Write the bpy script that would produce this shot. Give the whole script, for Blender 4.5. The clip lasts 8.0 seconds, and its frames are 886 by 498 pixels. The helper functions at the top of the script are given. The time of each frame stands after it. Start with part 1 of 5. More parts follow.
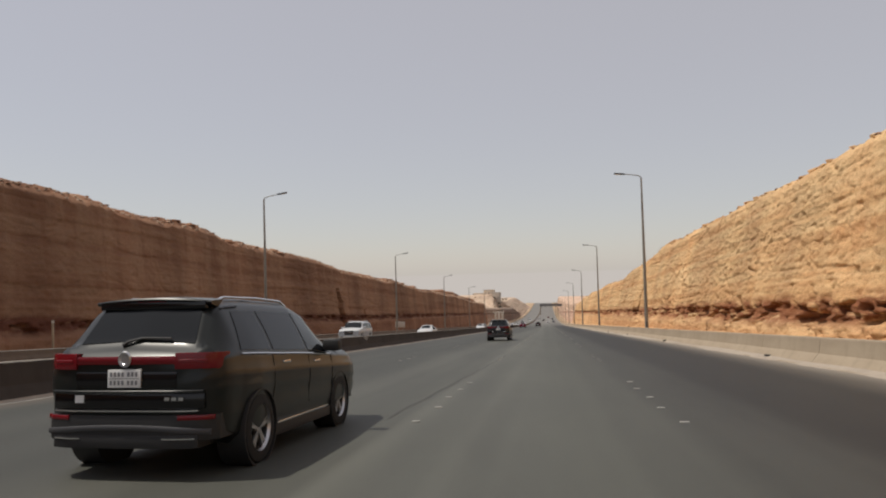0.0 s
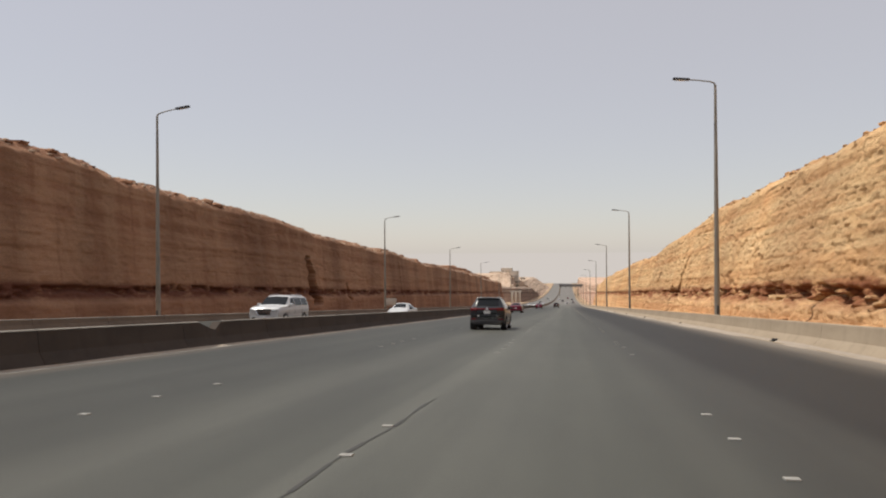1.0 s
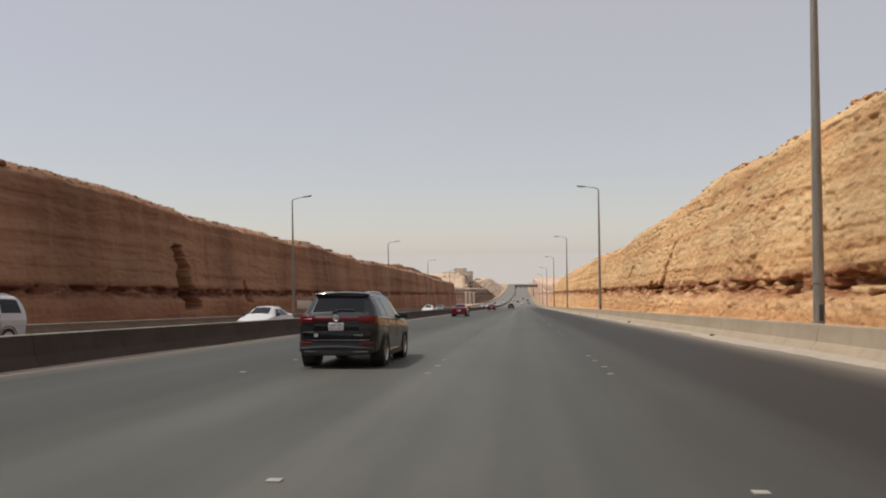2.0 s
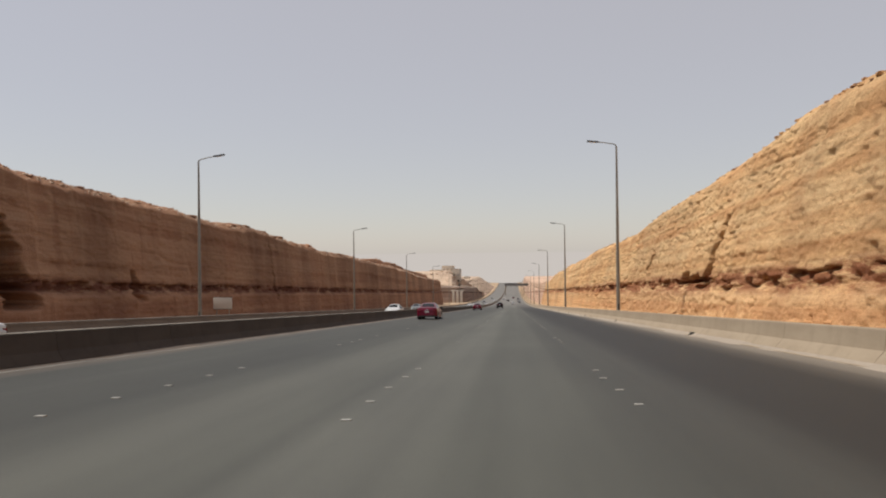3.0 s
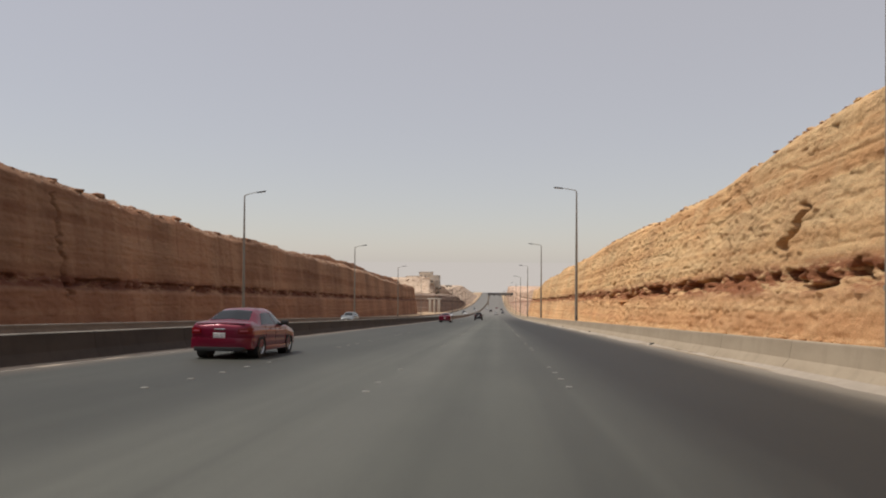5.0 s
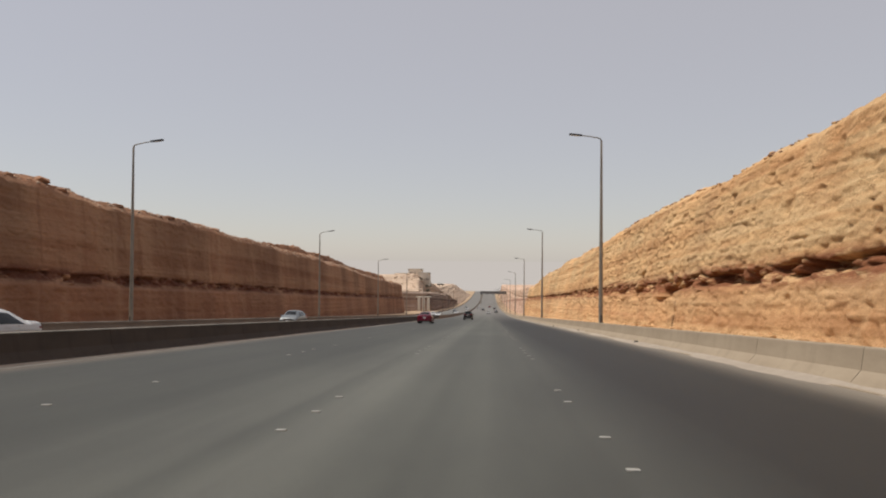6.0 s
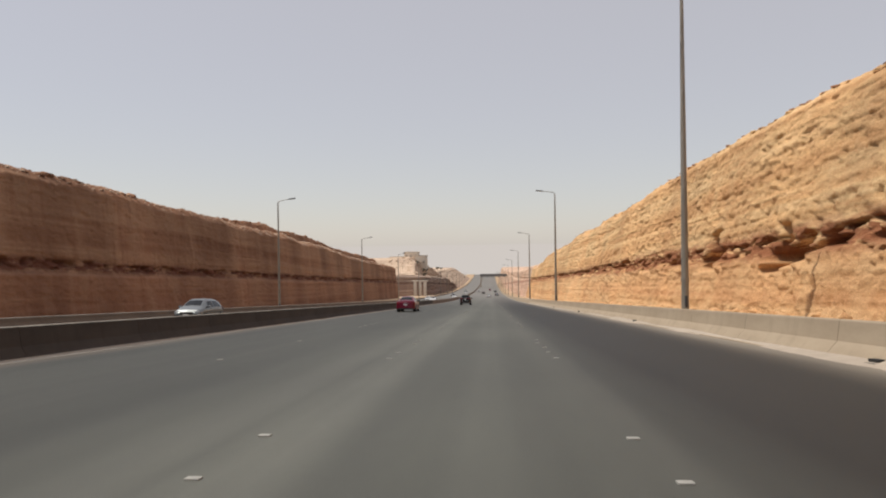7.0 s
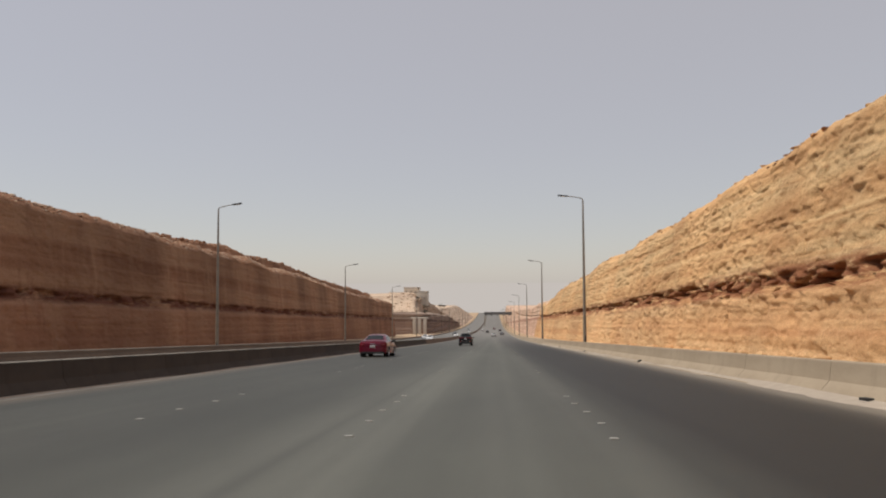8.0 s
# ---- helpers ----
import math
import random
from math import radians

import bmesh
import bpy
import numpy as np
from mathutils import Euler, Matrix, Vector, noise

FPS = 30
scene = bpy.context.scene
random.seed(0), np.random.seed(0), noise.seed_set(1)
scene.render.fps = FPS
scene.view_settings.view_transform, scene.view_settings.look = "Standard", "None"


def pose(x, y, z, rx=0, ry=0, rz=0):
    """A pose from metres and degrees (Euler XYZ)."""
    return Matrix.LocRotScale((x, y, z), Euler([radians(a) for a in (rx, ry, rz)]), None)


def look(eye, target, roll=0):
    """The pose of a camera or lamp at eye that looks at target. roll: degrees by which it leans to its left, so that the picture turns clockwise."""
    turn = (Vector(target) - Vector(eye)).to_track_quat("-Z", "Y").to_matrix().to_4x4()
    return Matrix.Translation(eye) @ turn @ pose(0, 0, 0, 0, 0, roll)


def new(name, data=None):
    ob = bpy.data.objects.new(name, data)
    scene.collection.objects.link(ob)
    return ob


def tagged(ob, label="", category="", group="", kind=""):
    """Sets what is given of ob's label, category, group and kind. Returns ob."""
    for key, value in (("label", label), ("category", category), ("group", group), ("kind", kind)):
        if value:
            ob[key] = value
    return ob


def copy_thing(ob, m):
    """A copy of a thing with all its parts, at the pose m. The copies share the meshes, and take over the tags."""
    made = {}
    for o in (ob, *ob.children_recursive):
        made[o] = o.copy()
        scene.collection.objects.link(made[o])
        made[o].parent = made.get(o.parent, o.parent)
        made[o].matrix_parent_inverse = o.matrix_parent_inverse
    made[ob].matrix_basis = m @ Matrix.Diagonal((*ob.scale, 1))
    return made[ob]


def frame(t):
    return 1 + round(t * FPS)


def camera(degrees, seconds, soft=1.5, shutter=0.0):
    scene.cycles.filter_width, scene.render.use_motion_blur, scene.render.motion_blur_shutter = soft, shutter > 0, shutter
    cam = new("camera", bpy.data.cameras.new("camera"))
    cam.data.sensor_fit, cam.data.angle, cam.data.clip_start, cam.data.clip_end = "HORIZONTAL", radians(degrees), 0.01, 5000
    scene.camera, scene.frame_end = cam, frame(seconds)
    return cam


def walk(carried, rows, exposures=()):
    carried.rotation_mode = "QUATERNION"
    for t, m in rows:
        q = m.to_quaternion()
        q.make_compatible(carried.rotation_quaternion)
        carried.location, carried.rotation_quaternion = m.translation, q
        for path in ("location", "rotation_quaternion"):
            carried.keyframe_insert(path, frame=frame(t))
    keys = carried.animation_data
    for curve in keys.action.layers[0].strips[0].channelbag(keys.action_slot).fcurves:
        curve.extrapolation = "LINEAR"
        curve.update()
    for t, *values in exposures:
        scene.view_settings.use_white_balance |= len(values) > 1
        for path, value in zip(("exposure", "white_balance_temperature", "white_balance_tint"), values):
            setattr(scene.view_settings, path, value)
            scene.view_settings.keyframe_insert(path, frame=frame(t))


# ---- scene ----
cam = camera(65.3, 8.0, soft=2.0)
EYE, SLOPE = 1.5, 0.0757   # the eye over the road, and how much the road falls per metre
ROWS = [  # seconds, x, y, yaw, pitch, roll
    (0, -0.00, -0.00, 8.52, 1.95, 1.62),
    (0.5, 0.04, 11.18, 8.81, 1.12, 1.26),
    (1, 0.07, 22.28, 10.19, 0.20, 0.44),
    (1.5, 0.06, 33.38, 8.06, 0.37, 0.85),
    (3, 0.13, 67.14, 5.77, 0.22, 0.68),
    (3.5, 0.20, 78.49, 6.16, 1.41, -0.05),
    (4, 0.28, 89.68, 7.66, 0.02, -1.16),
    (4.5, 0.36, 100.76, 5.39, 1.04, -0.11),
    (6, 0.56, 134.35, 3.92, 0.93, -0.44),
    (6.5, 0.54, 145.64, 4.20, 1.59, 0.64),
    (7, 0.41, 157.00, 3.86, -0.36, 0.85),
    (7.5, 0.32, 168.32, 4.73, 2.45, 1.35),
    (8, 0.16, 179.67, 4.21, 2.81, 0.32),
]
walk(cam, [(t, pose(x, y, EYE - SLOPE * y, 90 + pitch, roll, yaw)) for t, x, y, yaw, pitch, roll in ROWS],
     exposures=[(0, -0.06), (0.5, 0.0), (1, 0.12), (1.5, 0.04), (3, 0.0), (3.5, -0.06), (4, 0.0), (4.5, -0.05), (6, -0.04), (6.5, -0.03), (7, 0.1), (7.5, 0.0), (8, -0.08)])

# ---- world, sun, exposure ----
SUN_ELEV, SUN_FROM = radians(62), radians(183)   # sun stands to the west of the road, high
world = bpy.data.worlds.new("desert_sky")
scene.world = world
world.use_nodes = True
wn = world.node_tree.nodes
sky = wn.new("ShaderNodeTexSky")
sky.sky_type = "NISHITA"
sky.sun_disc = False
sky.sun_elevation = SUN_ELEV
sky.sun_rotation = radians(270)
sky.altitude = 0
sky.air_density, sky.dust_density, sky.ozone_density = 1.0, 0.5, 1.0
wn["Background"].inputs[1].default_value = 0.094
# the sky's own colour seen through a bright veil of dust
veil = wn.new("ShaderNodeMix")
veil.data_type = "RGBA"
veil.inputs["Factor"].default_value = 0.62
veil.inputs[7].default_value = (6.88, 6.36, 6.2, 1)
world.node_tree.links.new(sky.outputs[0], veil.inputs[6])
world.node_tree.links.new(veil.outputs[2], wn["Background"].inputs[0])

sun_data = bpy.data.lights.new("sun", "SUN")
sun_data.energy, sun_data.angle, sun_data.color = 3.4, radians(0.6), (1.0, 0.935, 0.83)
sun = new("sun", sun_data)
sun_way = Vector((math.cos(SUN_FROM) * math.cos(SUN_ELEV), math.sin(SUN_FROM) * math.cos(SUN_ELEV), math.sin(SUN_ELEV)))
sun.matrix_world = look(sun_way * 300, (0, 0, 0))
scene.view_settings.exposure = 0.0


# ---- materials ----
def material(name, colour=(0.5, 0.5, 0.5), rough=0.6, metal=0.0):
    m = bpy.data.materials.new(name)
    m.use_nodes = True
    b = m.node_tree.nodes["Principled BSDF"]
    b.inputs["Base Color"].default_value = (*colour, 1)
    b.inputs["Roughness"].default_value = rough
    b.inputs["Metallic"].default_value = metal
    return m


class Net:
    """A short hand for the nodes of one material."""

    def __init__(self, m):
        self.t = m.node_tree
        self.b = self.t.nodes["Principled BSDF"]
        self.place = self.t.nodes.new("ShaderNodeTexCoord").outputs["Object"]

    def put(self, value, socket):
        if isinstance(value, bpy.types.NodeSocket):
            self.t.links.new(value, socket)
        else:
            socket.default_value = value

    def scaled(self, s, where=None):
        n = self.t.nodes.new("ShaderNodeMapping")
        self.t.links.new(where or self.place, n.inputs[0])
        n.inputs["Scale"].default_value = s
        return n.outputs[0]

    def noise(self, s, scale=1.0, detail=4.0, rough=0.55, where=None):
        n = self.t.nodes.new("ShaderNodeTexNoise")
        self.t.links.new(self.scaled(s, where), n.inputs["Vector"])
        n.inputs["Scale"].default_value = scale
        n.inputs["Detail"].default_value = detail
        n.inputs["Roughness"].default_value = rough
        return n.outputs[0]

    def voronoi(self, s, scale=1.0, feature="F1"):
        n = self.t.nodes.new("ShaderNodeTexVoronoi")
        n.feature = feature
        self.t.links.new(self.scaled(s), n.inputs["Vector"])
        n.inputs["Scale"].default_value = scale
        return n.outputs["Distance"]

    def ramp(self, fac, stops):
        n = self.t.nodes.new("ShaderNodeValToRGB")
        self.put(fac, n.inputs[0])
        e = n.color_ramp.elements
        while len(e) < len(stops):
            e.new(0.5)
        for k, (p, c) in enumerate(stops):
            e[k].position = p
            e[k].color = (*c, 1) if isinstance(c, tuple) else (c, c, c, 1)
        return n.outputs[0]

    def math(self, op, a, b=0.0, c=0.0):
        n = self.t.nodes.new("ShaderNodeMath")
        n.operation = op
        for v, s in zip((a, b, c), n.inputs):
            self.put(v, s)
        return n.outputs[0]

    def mix(self, fac, a, b, kind="MIX"):
        n = self.t.nodes.new("ShaderNodeMix")
        n.data_type, n.blend_type = "RGBA", kind
        self.put(fac, n.inputs["Factor"])
        for v, s in ((a, n.inputs[6]), (b, n.inputs[7])):
            self.put((*v, 1) if isinstance(v, tuple) else v, s)
        return n.outputs[2]

    def xyz(self):
        n = self.t.nodes.new("ShaderNodeSeparateXYZ")
        self.t.links.new(self.place, n.inputs[0])
        return n.outputs

    def bump(self, height, strength=0.5, distance=0.05, after=None):
        n = self.t.nodes.new("ShaderNodeBump")
        n.inputs["Strength"].default_value = strength
        n.inputs["Distance"].default_value = distance
        self.put(height, n.inputs["Height"])
        if after:
            self.t.links.new(after, n.inputs["Normal"])
        self.t.links.new(n.outputs[0], self.b.inputs["Normal"])
        return n.outputs[0]

    def colour(self, c):
        self.put(c, self.b.inputs["Base Color"])

    def rough(self, r):
        self.put(r, self.b.inputs["Roughness"])


DIP = 0.015   # the beds rise against the road by this much per metre


def rock_material(name, light, mid, dark, band, stain, relief=0.22, pitted=0.6, streaky=0.4, bed=0.8, layered=1.0):
    m = material(name, mid, 0.95)
    n = Net(m)
    n.b.inputs["Specular IOR Level"].default_value = 0.15
    x, y, z = n.xyz()
    level = n.math("SUBTRACT", z, n.math("MULTIPLY", y, DIP - SLOPE))
    warp = n.noise((0.05, 0.05, 0.1), 1.0, 3)
    level = n.math("ADD", level, n.math("MULTIPLY", n.math("SUBTRACT", warp, 0.5), 0.7))
    comb = n.t.nodes.new("ShaderNodeCombineXYZ")
    n.put(n.math("MULTIPLY", x, 0.02), comb.inputs[0])
    n.put(n.math("MULTIPLY", y, 0.012), comb.inputs[1])
    n.put(level, comb.inputs[2])
    beds = n.noise((1, 1, 1), 0.9, 5, 0.6, comb.outputs[0])
    fine = n.noise((1, 1, 1), 4.5, 4, 0.6, comb.outputs[0])
    c = n.ramp(beds, [(0.28, dark), (0.45, mid), (0.56, light), (0.72, mid)])
    c = n.mix(n.math("MULTIPLY", n.ramp(fine, [(0.36, 1.0), (0.5, 0.0)]), 0.3 * layered), c, dark)
    patch = n.noise((0.12, 0.12, 0.2), 1.0, 6, 0.6)
    c = n.mix(n.math("MULTIPLY", n.ramp(patch, [(0.45, 0.0), (0.7, 1.0)]), 0.55), c, stain)
    streak = n.noise((0.5, 0.5, 0.05), 1.0, 4)
    c = n.mix(n.math("MULTIPLY", n.ramp(streak, [(0.5, 0.0), (0.68, 1.0)]), streaky), c, light)
    slab = n.noise((0.1, 0.1, 0.02), 1.0, 3, 0.5)
    c = n.mix(0.45 + 0.9 * (streaky - 0.1), c, n.ramp(slab, [(0.36, (0.72, 0.7, 0.7)), (0.5, (0.95, 0.95, 0.94)), (0.64, (1.12, 1.1, 1.08))]), "MULTIPLY")
    # narrow dark runs of rain-washed dirt down the face
    runs = n.noise((0.9, 0.9, 0.035), 1.0, 5, 0.6)
    c = n.mix(n.math("MULTIPLY", n.ramp(runs, [(0.54, 0.0), (0.66, 1.0)]), streaky - 0.2), c, dark)
    # a pinker bed at the foot
    foot = n.ramp(n.math("DIVIDE", n.math("ADD", level, 2.0), 4.0), [(0.55, 1.0), (0.8, 0.0)])
    c = n.mix(n.math("MULTIPLY", foot, 0.22), c, tuple(v * k for v, k in zip(mid, (1.02, 0.88, 0.95))))
    # red mudstone bed under the ledge
    off = n.math("ABSOLUTE", n.math("SUBTRACT", level, 1.25))
    near = n.math("SUBTRACT", 1.0, n.math("DIVIDE", off, bed))
    broken = n.noise((0.5, 0.3, 1.3), 1.0, 6, 0.7)
    near = n.math("MULTIPLY", n.math("MAXIMUM", near, 0.0), n.ramp(broken, [(0.4, 0.0), (0.53, 1.0)]))
    c = n.mix(n.math("MINIMUM", n.math("MULTIPLY", near, 1.6), 0.88), c, band)
    speck = n.noise((0.8, 0.8, 1.3), 2.4, 6, 0.75)
    c = n.mix(n.math("MULTIPLY", n.ramp(speck, [(0.34, 1.0), (0.44, 0.0)]), pitted), c, dark)
    grain = n.noise((1, 1, 1.6), 9.0, 6, 0.7)
    c = n.mix(0.5, c, n.ramp(grain, [(0.32, (0.45, 0.41, 0.38)), (0.62, (1.0, 1.0, 1.0))]), "MULTIPLY")
    n.colour(c)
    h = n.math("ADD", n.math("MULTIPLY", n.noise((1, 1, 1.4), 2.0, 8, 0.72), 1.0), n.math("MULTIPLY", fine, 0.35 * layered))
    chips = n.voronoi((1.0, 1.6, 2.6), 1.7)
    n.bump(n.math("ADD", h, n.math("MULTIPLY", chips, 0.22)), 0.7, relief)
    return m


# One sandstone in two copies: the west one has its shade in darker colours.
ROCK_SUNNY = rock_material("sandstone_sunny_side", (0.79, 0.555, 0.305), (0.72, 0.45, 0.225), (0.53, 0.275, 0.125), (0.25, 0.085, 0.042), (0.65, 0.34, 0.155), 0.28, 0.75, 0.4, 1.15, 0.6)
ROCK_WEST = rock_material("sandstone_shaded_side", (0.4, 0.241, 0.152), (0.316, 0.171, 0.104), (0.243, 0.122, 0.073), (0.135, 0.052, 0.035), (0.283, 0.14, 0.083), 0.1, 0.25, 0.75, 0.8, 0.4)

# Far outcrops: distance haze is put into these greyer, paler rock colours.
ROCK_FAR = rock_material("sandstone_haze_grey", (0.46, 0.36, 0.29), (0.4, 0.305, 0.25), (0.3, 0.22, 0.18), (0.18, 0.11, 0.09), (0.36, 0.265, 0.215), 0.2)
ROCK_PALE = rock_material("sandstone_pale", (0.72, 0.57, 0.44), (0.62, 0.475, 0.36), (0.48, 0.35, 0.26), (0.38, 0.25, 0.18), (0.58, 0.42, 0.31), 0.25)

# Far east face: haze put into the colour as a paler pink.
ROCK_PINK = rock_material("sandstone_haze_pink", (0.74, 0.55, 0.42), (0.66, 0.46, 0.34), (0.52, 0.34, 0.25), (0.36, 0.18, 0.13), (0.6, 0.4, 0.29), 0.22)


def ground_material(name, a, b):
    m = material(name, a, 0.95)
    n = Net(m)
    big = n.noise((0.03, 0.03, 0.03), 1.0, 8, 0.6)
    small = n.noise((1, 1, 1), 2.5, 6, 0.7)
    c = n.mix(n.ramp(big, [(0.35, 0.0), (0.65, 1.0)]), a, b)
    c = n.mix(0.5, c, n.ramp(small, [(0.3, 0.6), (0.7, 1.0)]), "MULTIPLY")
    n.colour(c)
    n.bump(small, 0.5, 0.1)
    return m


SAND = ground_material("dry_sandy_ground", (0.5, 0.36, 0.23), (0.42, 0.29, 0.18))


def asphalt_material():
    m = material("worn_asphalt", (0.07, 0.07, 0.068), 0.85)
    n = Net(m)
    n.b.inputs["Specular IOR Level"].default_value = 0.35
    n.b.inputs["Roughness"].default_value = 0.62
    x, y, z = n.xyz()
    lanes = n.noise((0.55, 0.004, 0), 1.0, 3, 0.5)
    wear = n.noise((0.7, 0.007, 0), 1.0, 6, 0.6)
    c = n.ramp(lanes, [(0.32, (0.068, 0.07, 0.058)), (0.5, (0.096, 0.098, 0.082)), (0.66, (0.13, 0.131, 0.111))])
    c = n.mix(n.math("MULTIPLY", n.ramp(wear, [(0.4, 0.0), (0.65, 1.0)]), 0.4), c, (0.068, 0.069, 0.06))
    # the right-hand shoulder lane is darker
    side = n.math("ADD", x, n.math("MULTIPLY", n.math("SUBTRACT", wear, 0.5), 1.6))
    dark = n.ramp(n.math("DIVIDE", side, 10.0), [(0.05, 0.0), (0.36, 1.0), (0.68, 1.0), (0.8, 0.5)])
    c = n.mix(n.math("MULTIPLY", dark, 0.92), c, (0.016, 0.0148, 0.0135))
    # so is the lane by the median
    fast = n.ramp(n.math("DIVIDE", n.math("SUBTRACT", -2.0, side), 10.0), [(0.0, 0.0), (0.42, 1.0)])
    c = n.mix(n.math("MULTIPLY", fast, 0.62), c, (0.026, 0.0268, 0.0225))
    # sand blown against the barriers
    dust = n.ramp(n.math("DIVIDE", n.math("ADD", side, 0.0), 10.0), [(0.61, 0.0), (0.72, 0.25), (0.83, 1.0)])
    c = n.mix(n.math("MULTIPLY", dust, 0.85), c, (0.34, 0.285, 0.225))
    west = n.ramp(n.math("DIVIDE", n.math("SUBTRACT", -10.2, side), 2.0), [(0.0, 0.0), (0.6, 1.0)])
    near = n.ramp(n.math("DIVIDE", n.math("ADD", x, 13.0), 2.0), [(0.4, 0.0), (0.6, 1.0)])
    c = n.mix(n.math("MULTIPLY", n.math("MULTIPLY", west, near), 0.5), c, (0.25, 0.2, 0.17))
    # the surface pales with distance: haze put into the asphalt's colour
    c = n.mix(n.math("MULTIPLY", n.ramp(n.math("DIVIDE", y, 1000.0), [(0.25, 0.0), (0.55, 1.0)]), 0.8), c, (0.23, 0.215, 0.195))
    # dark joints along the stud rows, and a faint one in the lane
    shaky = n.math("ADD", x, n.math("MULTIPLY", n.math("SUBTRACT", n.noise((0, 0.05, 0), 1.0, 3), 0.5), 0.35))
    patchy = n.ramp(n.noise((0.3, 0.035, 0), 1.0, 3), [(0.4, 0.1), (0.6, 1.0)])
    for at, wide, force in ((-2.42, 0.16, 0.24), (-1.78, 0.22, 0.12), (0.1, 0.14, 0.1), (-6.5, 0.2, 0.1), (2.2, 0.2, 0.1)):
        line = n.math("SUBTRACT", 1.0, n.math("DIVIDE", n.math("ABSOLUTE", n.math("SUBTRACT", shaky, at)), wide))
        line = n.math("MULTIPLY", n.math("MAXIMUM", line, 0.0), n.math("MULTIPLY", patchy, force))
        c = n.mix(line, c, (0.03, 0.029, 0.027))
    blot = n.noise((0.35, 0.09, 0.2), 1.0, 6, 0.65)
    c = n.mix(0.8, c, n.ramp(blot, [(0.35, (0.82, 0.82, 0.83)), (0.65, (1.13, 1.13, 1.12))]), "MULTIPLY")
    grit = n.noise((1, 1, 1), 60.0, 3, 0.7)
    c = n.mix(0.6, c, n.ramp(grit, [(0.3, 0.55), (0.7, 1.0)]), "MULTIPLY")
    n.colour(c)
    n.bump(grit, 0.3, 0.01)
    return m


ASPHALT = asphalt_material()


def concrete_material(name, a, b):
    m = material(name, a, 0.9)
    n = Net(m)
    n.b.inputs["Specular IOR Level"].default_value = 0.2
    big = n.noise((0.5, 0.35, 1.2), 1.0, 6, 0.6)
    drip = n.noise((2.5, 2.5, 0.25), 1.0, 4)
    c = n.mix(n.ramp(big, [(0.35, 0.0), (0.65, 1.0)]), a, b)
    c = n.mix(n.math("MULTIPLY", n.ramp(drip, [(0.5, 0.0), (0.7, 1.0)]), 0.35), c, tuple(v * 0.6 for v in a))
    grain = n.noise((1, 1, 1), 30.0, 4, 0.7)
    c = n.mix(0.3, c, n.ramp(grain, [(0.3, 0.6), (0.7, 1.0)]), "MULTIPLY")
    n.colour(c)
    n.bump(grain, 0.3, 0.01)
    return m


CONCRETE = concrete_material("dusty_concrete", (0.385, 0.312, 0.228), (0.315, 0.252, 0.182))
# Median concrete: the shade on its face is put into a darker colour.
CONCRETE_DARK = concrete_material("shade_darkened_concrete", (0.075, 0.06, 0.05), (0.055, 0.045, 0.038))
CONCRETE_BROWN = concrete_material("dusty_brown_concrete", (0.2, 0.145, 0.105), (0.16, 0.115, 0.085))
CONCRETE_WHITE = concrete_material("whitewashed_concrete", (0.62, 0.57, 0.5), (0.55, 0.5, 0.43))
# Barrier tops: the sunlit edge line is put into this paler colour.
COPING = concrete_material("sunlit_tone_coping", (0.3, 0.272, 0.236), (0.14, 0.126, 0.11))
CONCRETE_GREY = concrete_material("weathered_grey_concrete", (0.2, 0.195, 0.19), (0.16, 0.157, 0.155))
STUCCO = concrete_material("sand_coloured_stucco", (0.68, 0.6, 0.5), (0.62, 0.54, 0.44))


def steel_material(name, colour, rough):
    m = material(name, colour, rough, 0.3)
    n = Net(m)
    spots = n.noise((3, 3, 0.6), 2.0, 5)
    n.colour(n.mix(n.ramp(spots, [(0.4, 0.0), (0.7, 1.0)]), colour, tuple(v * 0.7 for v in colour)))
    return m


GALVANISED = steel_material("dusty_galvanised_steel", (0.29, 0.26, 0.22), 0.6)
LAMP_GREY = material("dark_grey_cast_metal", (0.06, 0.06, 0.065), 0.55, 0.2)
LENS = material("frosted_lamp_glass", (0.6, 0.6, 0.58), 0.25)
IRON = material("black_iron", (0.012, 0.011, 0.01), 0.8)
STUD_WHITE = material("white_ceramic", (0.3, 0.29, 0.265), 0.6)
SIGN_WHITE = material("faded_sign_face", (0.55, 0.5, 0.45), 0.6)
# Far house windows, lightened: distance haze put into their colour.
HAZED_WINDOW = material("haze_paled_window", (0.4, 0.34, 0.28), 0.8)


def paint(name, colour, metal=0.15, rough=0.36, grime=0.16, coat=0.5):
    m = material(name, colour, rough, metal)
    n = Net(m)
    n.b.inputs["Coat Weight"].default_value = coat
    n.b.inputs["Specular IOR Level"].default_value = 0.2
    n.b.inputs["Coat Roughness"].default_value = 0.11
    dust = n.noise((2, 2, 2), 1.2, 6, 0.6)
    x, y, z = n.xyz()
    low = n.ramp(z, [(0.2, grime), (0.75, 0.1 * grime)])
    n.colour(n.mix(n.math("MULTIPLY", n.ramp(dust, [(0.35, 0.3), (0.7, 1.0)]), low), colour, (0.22, 0.18, 0.14)))
    return m


GREY_PAINT = paint("dark_grey_metallic_paint", (0.011, 0.013, 0.0125), 0.0, 0.34, 0.02, 0.35)
RED_PAINT = paint("dark_red_metallic_paint", (0.145, 0.0025, 0.022), 0.25, 0.34, 0.05, 0.6)
WHITE_PAINT = paint("white_car_paint", (0.56, 0.565, 0.57), 0.0)
SILVER_PAINT = paint("silver_car_paint", (0.2, 0.215, 0.22), 0.6)
COAL_PAINT = paint("charcoal_car_paint", (0.016, 0.0175, 0.021), 0.0, 0.34, 0.03, 0.5)
